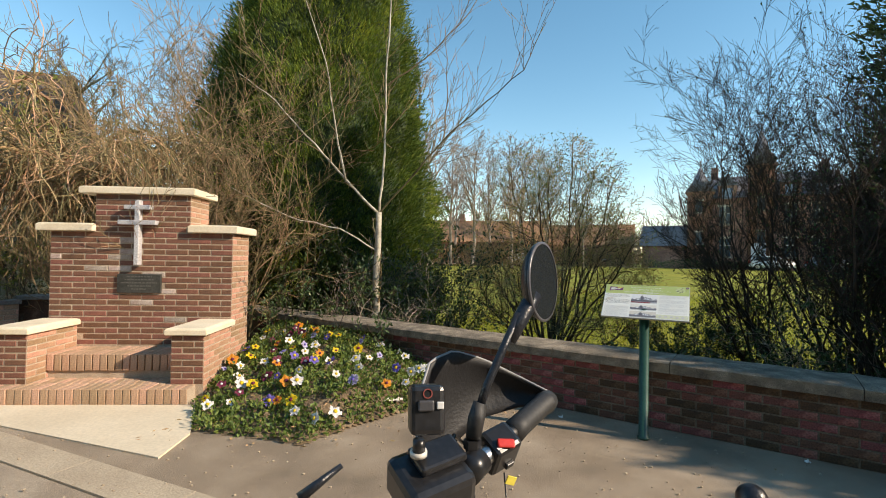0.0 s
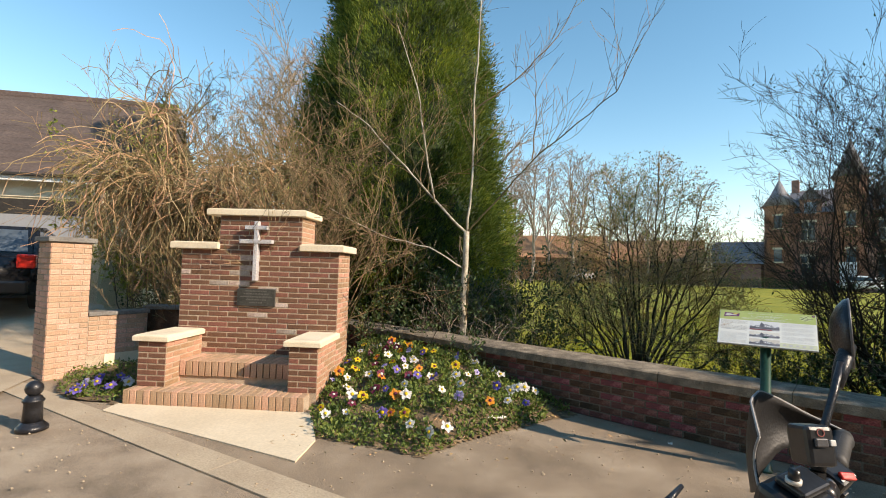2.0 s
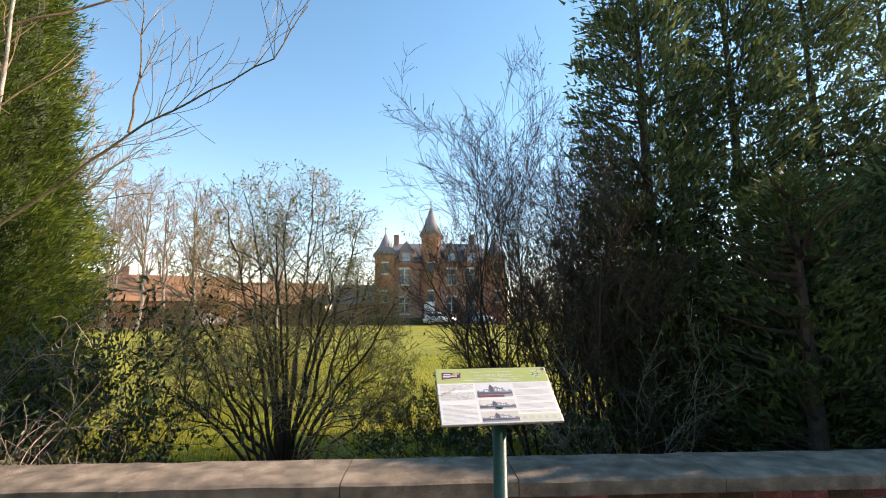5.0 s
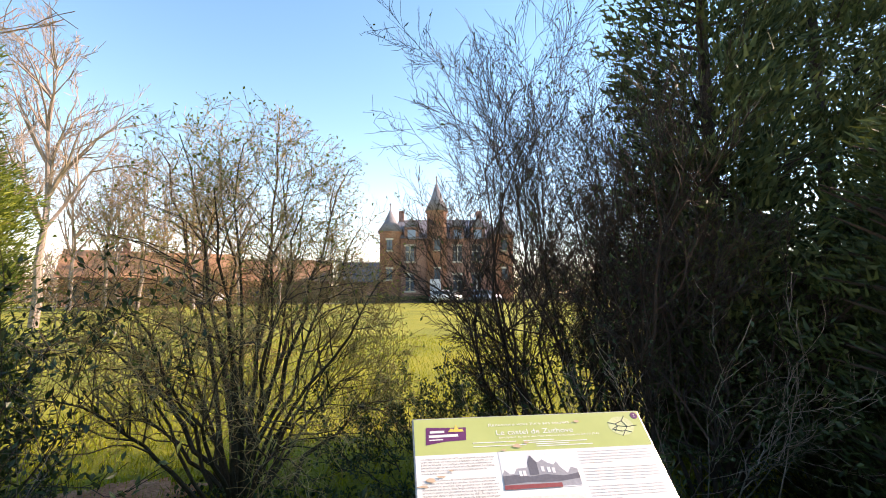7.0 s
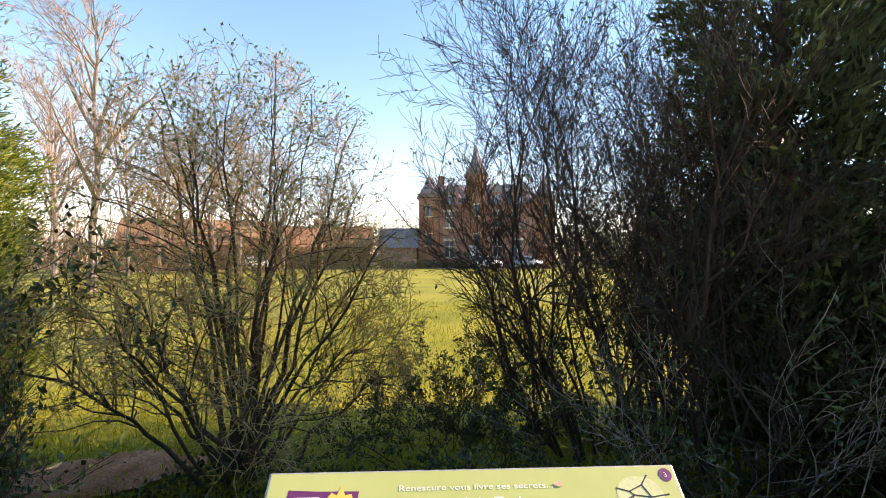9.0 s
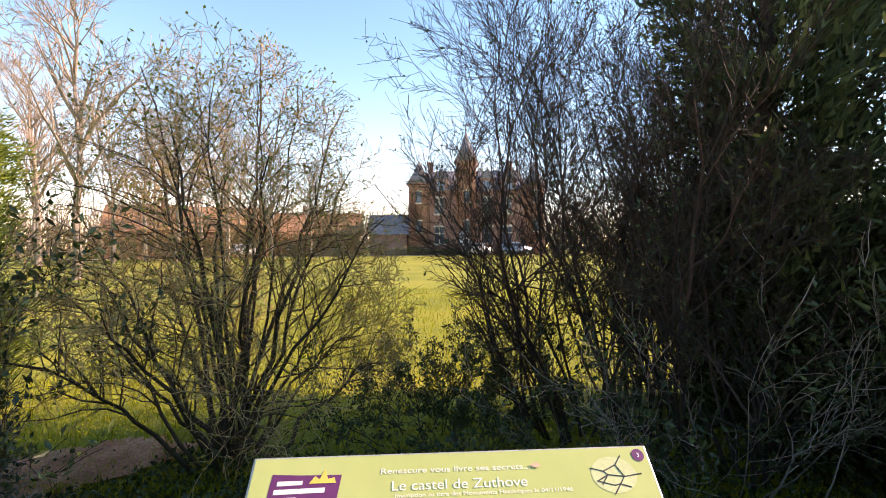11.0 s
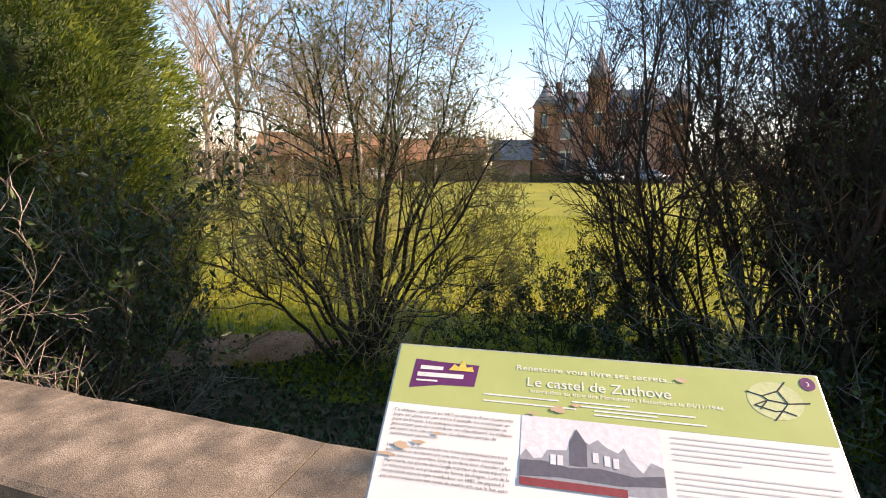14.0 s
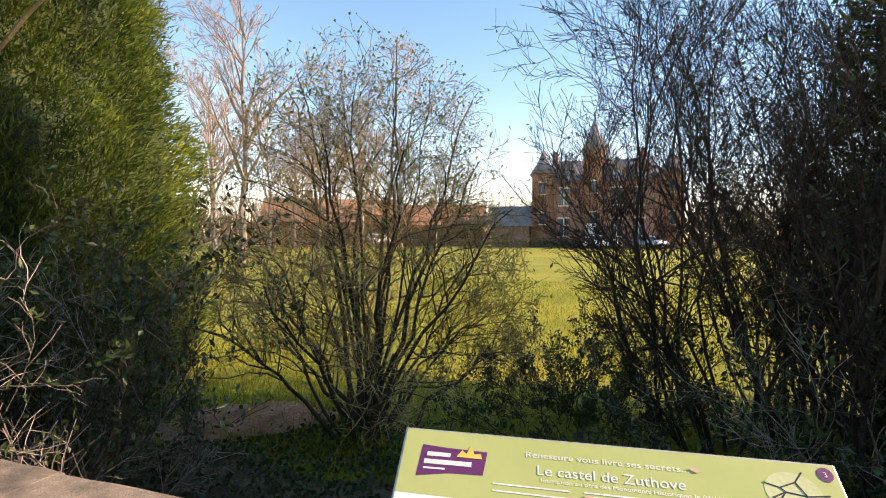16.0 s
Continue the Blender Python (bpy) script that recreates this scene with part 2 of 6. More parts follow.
def lathe(profile, sides=24, closed=True):
    """A turned solid from (radius, height) pairs."""
    bm = bmesh.new()
    rings = []
    for r, z in profile:
        rings.append([bm.verts.new((r * math.cos(2 * math.pi * k / sides), r * math.sin(2 * math.pi * k / sides), z)) for k in range(sides)])
    for a, b in zip(rings, rings[1:]):
        for k in range(sides):
            bm.faces.new((a[k], a[(k + 1) % sides], b[(k + 1) % sides], b[k]))
    if closed:
        bm.faces.new(rings[0][::-1])
        bm.faces.new(rings[-1])
    return bm


def prism(points, z0, z1):
    """An upright solid over a plan polygon."""
    bm = bmesh.new()
    low = [bm.verts.new((x, y, z0)) for x, y in points]
    top = [bm.verts.new((x, y, z1)) for x, y in points]
    n = len(points)
    for k in range(n):
        bm.faces.new((low[k], low[(k + 1) % n], top[(k + 1) % n], top[k]))
    bm.faces.new(low[::-1])
    bm.faces.new(top)
    return bm


class Mass:
    """Many small pieces gathered into one mesh."""

    def __init__(self):
        self.v, self.f = [], []

    def tube(self, pts, radii, sides=4):
        base = len(self.v)
        n = len(pts)
        ref = Vector((0.31, 0.17, 0.93))
        for k in range(n):
            d = (pts[min(k + 1, n - 1)] - pts[max(k - 1, 0)])
            d = d.normalized() if d.length > 1e-9 else Vector((0, 0, 1))
            a = d.cross(ref)
            a = a.normalized() if a.length > 1e-3 else Vector((1, 0, 0))
            b = d.cross(a)
            for s in range(sides):
                w = 2 * math.pi * s / sides
                self.v.append(pts[k] + (a * math.cos(w) + b * math.sin(w)) * radii[k])
        for k in range(n - 1):
            for s in range(sides):
                p, q = base + k * sides + s, base + k * sides + (s + 1) % sides
                self.f.append((p, q, q + sides, p + sides))
        if sides > 3:
            self.f.append(tuple(base + (n - 1) * sides + s for s in range(sides)))
            self.f.append(tuple(base + s for s in reversed(range(sides))))

    def leaf(self, at, along, side, length, width, fold=0.15):
        """A folded leaf of two quads with a point at its tip."""
        base = len(self.v)
        up = along.cross(side)
        mid, tip = at + along * length * 0.5, at + along * length
        self.v += [at, mid + side * width * 0.5 + up * width * fold, tip, mid - side * width * 0.5 + up * width * fold, mid - up * width * fold * 0.5]
        self.f += [(base, base + 4, base + 2, base + 1), (base, base + 3, base + 2, base + 4)]

    def blade(self, at, along, side, length, width):
        base = len(self.v)
        self.v += [at - side * width / 2, at + side * width / 2, at + along * length]
        self.f.append((base, base + 1, base + 2))

    def link(self, name, mat, parent=None, label="", smooth=False):
        return link(name, self.v, self.f, mat, parent, label, smooth)


def rnd_dir(rng, up=0.0):
    d = Vector((rng.gauss(0, 1), rng.gauss(0, 1), rng.gauss(0, 1) + up))
    return d.normalized() if d.length > 1e-6 else Vector((0, 0, 1))


def across(d, rng):
    s = d.cross(rnd_dir(rng))
    return s.normalized() if s.length > 1e-3 else Vector((1, 0, 0))


def grow(mass, rng, at, d, length, radius, depth, up=0.12, wander=0.25, forks=4, spread=0.8, shrink=0.62, tips=None, segs=5, sides=5, thin=0.0025, nodes=None, fine=None, limit=None):
    """A tapering limb that wanders, with side limbs that grow the same way."""
    if limit is not None and at.z > 0.3 and not limit(at):
        return
    pts, radii = [at.copy()], [radius]
    p, d = at.copy(), d.copy()
    for k in range(segs):
        d = (d + rnd_dir(rng) * wander + Vector((0, 0, up))).normalized()
        q = p + d * (length / segs)
        if limit is not None and k > 0 and not limit(q):
            break
        p = q
        pts.append(p.copy())
        radii.append(max(thin, radius * (1 - 0.75 * (k + 1) / segs)))
    segs = len(pts) - 1
    (fine if fine is not None and radius < 0.009 else mass).tube(pts, radii, sides)
    if nodes is not None:
        nodes.extend((q, radius) for q in pts[1:])
    if depth <= 0:
        if tips is not None:
            tips.append((p.copy(), d.copy()))
        return
    for k in range(forks):
        f = 0.25 + 0.75 * (k + rng.random()) / forks
        i = min(segs - 1, int(f * segs))
        q = pts[i].lerp(pts[i + 1], f * segs - i)
        axis = (pts[i + 1] - pts[i]).normalized()
        side = (axis + across(axis, rng) * spread * rng.uniform(0.6, 1.3)).normalized()
        r = max(thin, radii[i] * 0.6)
        grow(mass, rng, q, side, length * shrink * rng.uniform(0.6, 1.15), r, depth - 1, up, wander, forks, spread, shrink, tips, max(2, segs - 2), max(3, sides - 1), thin, nodes, fine, limit)


# ---- the wall line: a along it, s behind its street face ----
WALL_AT = Vector((0.0, 5.02, 0.0))
WALL_TURN = -34.4
WALL = pose(WALL_AT.x, WALL_AT.y, 0, 0, 0, WALL_TURN)
WALL_A = WALL.to_3x3() @ Vector((1, 0, 0))
WALL_N = WALL.to_3x3() @ Vector((0, 1, 0))


def park_z(s):
    """Height of the park's ground behind the wall."""
    return -0.42 + 0.9 * min(1.0, max(0.0, (s - 2.0) / 48.0))


def on_park(x, y):
    s = (Vector((x, y, 0)) - WALL_AT).dot(WALL_N)
    return Vector((x, y, park_z(s)))


def on_park_m(x, y):
    return Matrix.Translation(on_park(x, y))


# ---- ground ----
rows_s = [-600, -150, -40, -15, -6, -2, -0.3, 0.10, 0.3, 0.45, 1, 2, 3.5, 5, 7, 9, 12, 16, 22, 30, 40, 52, 80, 150, 300, 700]
cols_a = [-700, -200, -80, -40, -20, -12, -8, -5, -3, -1, 1, 3, 5, 8, 12, 20, 40, 80, 200, 700]
gv, gf = [], []
for s in rows_s:
    for a in cols_a:
        p = WALL_AT + WALL_A * a + WALL_N * s
        z = -0.03 if s <= 0.1 else park_z(s)
        gv.append((p.x, p.y, z))
nc = len(cols_a)
for i in range(len(rows_s) - 1):
    for j in range(nc - 1):
        gf.append((i * nc + j, i * nc + j + 1, (i + 1) * nc + j + 1, (i + 1) * nc + j))
tagged(link("ground", gv, gf, M_LAWN), "sunlit green park lawn reaching to the far trees", "lawn", kind="structure")

# pavement and road in front of the wall
KERB_A, KERB_B = Vector((-4.3, 3.66, 0)), Vector((-2.08, 2.68, 0))
kd = (KERB_B - KERB_A).normalized()
kn = Vector((-kd.y, kd.x, 0))


def strip(name, lo, hi, z, mat, label, category, z0=-0.06, a0=-60, a1=60):
    """A paved strip between two lines that run with the kerb: offsets from it towards the wall."""
    pts = [KERB_A + kd * a0 + kn * lo, KERB_A + kd * a1 + kn * lo, KERB_A + kd * a1 + kn * hi, KERB_A + kd * a0 + kn * hi]
    return tagged(part(name, prism([(p.x, p.y) for p in pts], z0, z), mat), label, category, kind="structure")


strip("road", -9, 0.0, -0.012, M_ROAD, "worn grey asphalt road with grit along its edge", "road")
pave = [KERB_A + kd * -60 + kn * 0.27, KERB_A + kd * 15.5 + kn * 0.27, WALL_AT + WALL_A * 11.5 + WALL_N * 0.12, WALL_AT - WALL_A * 60 + WALL_N * 0.12]
tagged(part("pavement", prism([(p.x, p.y) for p in pave], -0.07, 0.0), M_ASPHALT), "tan-grey asphalt pavement with grit and worn patches", "pavement", kind="structure")
kerb = thing("kerb", Matrix.Identity(4), "flush weathered concrete kerb stones along the road", "kerb", kind="structure")
km = box(0.001, 0.999, 0.001, 0.269, -0.06, 0.003, 0.002)
kob = part("kerb_stone", km, M_KERB, kerb)
for k in range(-8, 14):
    o = kob if k == -8 else new("kerb_stone", kob.data)
    o.parent = kerb
    p = KERB_A + kd * k
    o.matrix_basis = pose(p.x, p.y, 0, 0, 0, math.degrees(math.atan2(kd.y, kd.x)))

tagged(part("concrete_apron", prism([(-1.93, 3.12), (-1.95, 3.56), (-2.26, 4.24), (-4.26, 4.14), (-4.22, 3.90)], -0.05, 0.014), M_CONCRETE), "pale cast concrete slab in front of the memorial steps", "slab", kind="structure")


def heightfield(name, inside, z_of, x0, x1, y0, y1, step, mat, label, category):
    """A soil surface over the cells that lie inside the bed."""
    idx, v, f = {}, [], []
    nx, ny = int((x1 - x0) / step), int((y1 - y0) / step)
    for i in range(nx):
        for j in range(ny):
            if not inside(x0 + (i + 0.5) * step, y0 + (j + 0.5) * step):
                continue
            cell = []
            for a, b in ((i, j), (i + 1, j), (i + 1, j + 1), (i, j + 1)):
                if (a, b) not in idx:
                    x, y = x0 + a * step, y0 + b * step
                    idx[a, b] = len(v)
                    v.append((x, y, z_of(x, y)))
                cell.append(idx[a, b])
            f.append(cell)
    return tagged(link(name, v, f, mat, smooth=True), label, category, kind="structure")


def in_poly(poly):
    def test(x, y):
        hit = False
        for (ax, ay), (bx, by) in zip(poly, poly[1:] + poly[:1]):
            if (ay > y) != (by > y) and x < ax + (y - ay) * (bx - ax) / (by - ay):
                hit = not hit
        return hit
    return test


BED = [(-2.27, 4.22), (-1.97, 3.62), (-1.42, 3.5), (-1.05, 3.38), (-0.76, 3.72), (-0.36, 4.12), (0.10, 4.55), (0.42, 4.78), (-2.33, 6.7), (-2.36, 5.6), (-2.30, 5.05)]
in_bed = in_poly(BED)


def edge_distance(x, y):
    """How far a place lies from the bed's free edge."""
    best = 9.0
    for (ax, ay), (bx, by) in zip(BED[:7], BED[1:8]):
        f = max(0.0, min(1.0, ((x - ax) * (bx - ax) + (y - ay) * (by - ay)) / ((bx - ax) ** 2 + (by - ay) ** 2)))
        best = min(best, math.hypot(x - ax - f * (bx - ax), y - ay - f * (by - ay)))
    return best


def bed_z(x, y):
    s = -(Vector((x, y, 0)) - WALL_AT).dot(WALL_N)
    front = max(0.0, 1.0 - max(0.0, s) / 1.9)
    away = min(1.0, max(0.0, (0.3 - x) / 1.3))
    rise = min(1.0, edge_distance(x, y) / 0.3)
    body = 0.30 * front ** 0.9 * away + 0.09 * away * min(1, max(0, 2.1 - s)) + 0.05 * noise.noise(Vector((x * 5, y * 5, 0))) * away + 0.02 * noise.noise(Vector((x * 19, y * 19, 3)))
    return 0.004 + (0.02 + body) * rise


heightfield("flower_bed", in_bed, bed_z, -2.5, 0.5, 3.3, 6.8, 0.04, M_BED, "dark soil flower bed banked up against the wall", "flower bed")
BED2 = [(-4.27, 4.12), (-4.27, 5.1), (-5.4, 5.6), (-5.66, 5.05), (-5.3, 4.45), (-4.8, 4.15)]
in_bed2 = in_poly(BED2)


def bed2_z(x, y):
    return 0.02 + 0.06 * max(0, y - 4.3) + 0.03 * noise.noise(Vector((x * 6, y * 6, 1)))


heightfield("small_flower_bed", in_bed2, bed2_z, -5.8, -4.2, 4.0, 5.8, 0.05, M_BED, "small shaded flower bed beside the gate post", "flower bed")

# ---- park wall ----
wall = thing("wall_park", WALL, "low weathered red brick park wall with concrete coping", "wall", kind="structure")
A0, A1 = -4.4, 40.0
part("wall_core", box(A0, A1, 0.060, 0.43, -0.6, 0.478), M_MORTAR_OLD, wall)


def coping_stone(x0, x1, rng):
    """One slab of the coping, its edges chipped and its top uneven."""
    n, rows = max(2, int((x1 - x0) / 0.12)), [(0.004, 0.478), (0.0, 0.555), (0.02, 0.566), (0.14, 0.572), (0.30, 0.572), (0.47, 0.566), (0.50, 0.55), (0.50, 0.478)]
    v, f = [], []
    for i in range(n + 1):
        x = x0 + (x1 - x0) * i / n
        for s, z in rows:
            w = noise.noise(Vector((x * 3, s * 6, 7))) * 0.008 + rng.uniform(-0.003, 0.003)
            v.append((x, s + w, z + (w if z > 0.5 else 0)))
    m = len(rows)
    for i in range(n):
        for k in range(m):
            f.append((i * m + k, i * m + (k + 1) % m, (i + 1) * m + (k + 1) % m, (i + 1) * m + k))
    f += [tuple(range(m))[::-1], tuple(n * m + k for k in range(m))]
    return v, f


rng = random.Random(3)
x = A0
while x < A1:
    w = rng.uniform(0.9, 1.3) if x < 8 else 8.0
    ob = link("coping_stone", *coping_stone(x + 0.003, min(A1, x + w) - 0.003, rng), M_COPING, wall)
    x += w

# ---- memorial ----
MEM = pose(-2.325, 5.07, 0, 0, 0, 3.5)
memorial = thing("memorial", MEM, "stepped red brick war memorial with cream caps and steel cross", "memorial")
part("mortar_core", box(-1.912, -0.003, 0.003, 0.497, 0.0, 1.625), M_MORTAR, memorial)
part("upper_core", box(-1.457, -0.458, 0.003, 0.447, 1.625, 2.032), M_MORTAR, memorial)


def cap(name, u0, u1, v0, v1, z0, z1, slope=0.012):
    """A cast stone cap whose edge is cut back under the top."""
    bm = bmesh.new()
    e = 0.028
    low = [bm.verts.new(p) for p in ((u0, v0, z0), (u1, v0, z0), (u1, v1, z0), (u0, v1, z0))]
    mid = [bm.verts.new(p) for p in ((u0, v0, z1 - slope), (u1, v0, z1 - slope), (u1, v1, z1 - slope), (u0, v1, z1 - slope))]
    top = [bm.verts.new(p) for p in ((u0 + e, v0 + e, z1), (u1 - e, v0 + e, z1), (u1 - e, v1 - e, z1), (u0 + e, v1 - e, z1))]
    for a, b in ((low, mid), (mid, top)):
        for k in range(4):
            bm.faces.new((a[k], a[(k + 1) % 4], b[(k + 1) % 4], b[k]))
    bm.faces.new(low[::-1])
    bm.faces.new(top)
    bmesh.ops.bevel(bm, geom=bm.edges[:], offset=0.005, segments=2, affect="EDGES")
    return part(name, bm, M_CAPSTONE, memorial, "cream cast stone cap")


cap("top_cap", -1.605, -0.395, -0.055, 0.55, 2.032, 2.112)
cap("shoulder_cap", -0.463, 0.062, -0.06, 0.58, 1.625, 1.71)
cap("shoulder_cap", -2.03, -1.449, -0.06, 0.58, 1.625, 1.71)
for side, (u0, u1) in enumerate(((-0.31, 0.0), (-1.92, -1.61))):
    part("pier_core", box(u0 + 0.003, u1 - 0.003, -0.657, 0.0, 0.0, 0.622), M_MORTAR, memorial)
    cap("pier_cap", u0 - 0.045, u1 + 0.035, -0.70, 0.03 if side == 0 else -0.002, 0.622, 0.69, 0.016)
part("lower_step_core", box(-1.935, -0.075, -0.815, -0.0, -0.02, 0.145), M_MORTAR, memorial)
part("upper_step_core", box(-1.609, -0.311, -0.40, 0.0, 0.145, 0.38), M_MORTAR, memorial)

cross_z0, cross_z1 = 1.265, 1.965
part("cross_upright", box(-1.005, -0.955, -0.085, -0.012, cross_z0, cross_z1, 0.006), M_METAL_CROSS, memorial, "pale steel upright of a double-armed cross")
part("cross_arm", box(-1.175, -0.785, -0.089, -0.014, 1.70, 1.748, 0.006), M_METAL_CROSS, memorial, "pale steel cross arm")
part("cross_arm", box(-1.115, -0.845, -0.089, -0.014, 1.865, 1.911, 0.006), M_METAL_CROSS, memorial, "pale steel cross arm")
plaque = part("plaque", box(-1.20, -0.745, -0.026, 0.0, 0.965, 1.168, 0.004), M_PLAQUE, memorial, "dark metal plaque with worn raised lettering")
lines = bmesh.new()
for k, (a, b) in enumerate(((-1.10, -0.84), (-1.12, -0.82), (-1.16, -0.78), (-1.09, -0.85), (-1.05, -0.90))):
    rr = random.Random(k)
    x = a
    while x < b:
        w = rr.uniform(0.012, 0.04)
        box(x, min(b, x + w), -0.0285, -0.026, 1.135 - k * 0.034, 1.149 - k * 0.034, 0, lines)
        x += w + 0.008
tagged(part("lettering", lines, plain("plaque_lettering", (0.16, 0.155, 0.14), 0.5, 0.4), plaque), kind="stuff")

# ---- information panel ----
PANEL_W, PANEL_H = 0.632, 0.362
sign = thing("information_panel", Matrix.Identity(4), "sloping printed information panel on a dark green post", "information sign")
PANEL_M = pose(1.603, 3.657, 1.075, 42.0, 0, -28.7)
post = lathe([(0.046, 0), (0.046, 0.02), (0.036, 0.022), (0.036, 1.02)], 20)
po = part("post", post, M_PAINT_GREEN, sign, "dark green painted steel post", True)
po.matrix_basis = pose(1.585, 3.625, 0.0)
plate = part("plate", box(-PANEL_W / 2, PANEL_W / 2, -PANEL_H / 2, PANEL_H / 2, -0.014, 0.0, 0.002), M_ALU, sign)
plate.matrix_basis = PANEL_M
br = part("bracket", box(-0.12, 0.12, -0.10, 0.08, -0.05, -0.0145, 0.004), M_PAINT_GREEN, sign)
br.matrix_basis = PANEL_M


def printed(name, x0, x1, y0, y1, mat, lift, label=""):
    """A printed field on the panel; x, y in fractions of its width and height, from the upper left."""
    X = lambda a: (a - 0.5) * PANEL_W
    Y = lambda b: (0.5 - b) * PANEL_H
    o = link(name, [(X(x0), Y(y1), lift), (X(x1), Y(y1), lift), (X(x1), Y(y0), lift), (X(x0), Y(y0), lift)], [(0, 1, 2, 3)], mat, plate, label)
    return o




def lettering(name, body, x, y, height, mat, width=None, lift=0.0016, align="LEFT", spacing=1.0):
    """Words in the built-in font as a flat mesh; x, y as for printed(), height of a capital in metres."""
    cu = bpy.data.curves.new(name, "FONT")
    cu.body, cu.size, cu.align_x, cu.space_line = body, height * 1.4, align, spacing
    tmp = bpy.data.objects.new(name, cu)
    scene.collection.objects.link(tmp)
    bpy.context.view_layer.update()
    me = bpy.data.meshes.new_from_object(tmp.evaluated_get(bpy.context.evaluated_depsgraph_get()))
    bpy.data.objects.remove(tmp)
    me.materials.clear()
    me.materials.append(mat)
    o = new(name, me)
    o.parent = plate
    k = 1.0
    if width:
        xs = [v.co.x for v in me.vertices]
        k = width * PANEL_W / (max(xs) - min(xs))
    o.matrix_basis = Matrix.Translation(((x - 0.5) * PANEL_W, (0.5 - y) * PANEL_H, lift)) @ Matrix.Diagonal((k, 1, 1, 1))
    return o


M_INK_WHITE = plain("white_ink", (0.84, 0.86, 0.78), 0.4)
M_INK_DARK = plain("dark_ink", (0.10, 0.10, 0.10), 0.5)
M_INK_GREY = plain("grey_ink", (0.62, 0.62, 0.60), 0.5)
M_INK_PURPLE = plain("purple_ink", (0.16, 0.035, 0.13), 0.4)
M_INK_YELLOW = plain("yellow_ink", (0.75, 0.62, 0.12), 0.4)
M_INK_RED = plain("dull_red_ink", (0.30, 0.06, 0.06), 0.5)
M_INK_RUST = plain("rust_stain", (0.62, 0.45, 0.30), 0.7)
M_PHOTO_SKY = plain("photo_pale_grey", (0.78, 0.79, 0.79), 0.4)
M_PHOTO_MID = plain("photo_mid_grey", (0.36, 0.37, 0.39), 0.4)
M_PHOTO_DARK = plain("photo_dark_grey", (0.14, 0.14, 0.16), 0.4)
printed("white_field", 0.006, 0.994, 0.285, 0.99, M_PANEL, 0.0006)
printed("green_field", 0.006, 0.994, 0.008, 0.285, M_PANEL_GREEN, 0.0008, "lime green header field")


def shape(name, pts, mat, lift, parent=None):
    return link(name, [((x - 0.5) * PANEL_W, (0.5 - y) * PANEL_H, lift) for x, y in pts], [tuple(range(len(pts)))[::-1]], mat, parent or plate)


shape("logo_field", [(0.055, 0.075), (0.12, 0.082), (0.222, 0.085), (0.215, 0.185), (0.13, 0.19), (0.05, 0.213)], M_INK_PURPLE, 0.0012)["label"] = "purple badge with pale bars"
shape("logo_bar", [(0.07, 0.105), (0.13, 0.105), (0.13, 0.122), (0.07, 0.124)], M_INK_WHITE, 0.0016)
shape("logo_bar", [(0.065, 0.138), (0.185, 0.135), (0.185, 0.155), (0.065, 0.158)], M_INK_WHITE, 0.0016)
shape("logo_bar", [(0.065, 0.172), (0.12, 0.170), (0.12, 0.178), (0.065, 0.180)], M_INK_WHITE, 0.0016)
shape("logo_peak", [(0.145, 0.118), (0.158, 0.088), (0.17, 0.10), (0.18, 0.06), (0.19, 0.10), (0.205, 0.095), (0.21, 0.118)], M_INK_YELLOW, 0.0018)
lettering("title_line", "Renescure vous livre ses secrets...", 0.315, 0.088, 0.0085, M_INK_WHITE, 0.37)
lettering("title", "Le castel de Zuthove", 0.342, 0.158, 0.0145, M_INK_WHITE, 0.33)
lettering("subtitle", "Inscription au titre des Monuments Historiques le 04/11/1946", 0.352, 0.186, 0.0058, M_INK_WHITE, 0.43)
for k, (x0, x1, y) in enumerate(((0.24, 0.42, 0.208), (0.45, 0.58, 0.206), (0.47, 0.72, 0.222), (0.24, 0.46, 0.236), (0.50, 0.64, 0.236), (0.50, 0.74, 0.252))):
    printed("faint_line", x0, x1, y, y + 0.006, M_INK_WHITE, 0.0014)
PARA_1 = "Ce château, construit en 1472 et entouré d'une douve très\nlarge, est placé sur une motte à laquelle on accède par un\npont de briques. Les quelques meurtrières existantes ne\npermettent pas de lui attribuer un rôle défensif. Le château\nest avant tout une résidence de plaisance percée de\nnombreuses ouvertures."
PARA_2 = "Le castel de Zuthove a la forme d'une équerre dont les trois\nextrémités se terminent par une tour circulaire surmontée\nd'une toiture en poivrière. Une quatrième tour d'escalier, plus\nimportante, est placée dans l'angle intérieur de cette équerre.\nLa toiture porte une girouette en forme de dragon. Lors de la\nrestauration dans le style troubadour en 1882, les pignons à\npas de moineaux ont été ornés de motifs tels que le lion assis"
lettering("paragraph", PARA_1, 0.025, 0.322, 0.0046, M_INK_DARK, 0.29, spacing=1.12)
lettering("paragraph", PARA_2, 0.025, 0.468, 0.0046, M_INK_DARK, 0.29, spacing=1.12)
rr = random.Random(8)
for k in range(15):
    printed("text_line", 0.025, 0.31 if k % 5 != 4 else 0.2, 0.675 + k * 0.0205, 0.680 + k * 0.0205, M_INK_GREY, 0.0012)
for k in range(26):
    if k % 6 == 5:
        continue
    printed("text_line", 0.66, 0.97 if k % 6 != 4 else 0.66 + rr.uniform(0.1, 0.25), 0.31 + k * 0.0205, 0.315 + k * 0.0205, M_INK_GREY, 0.0012)


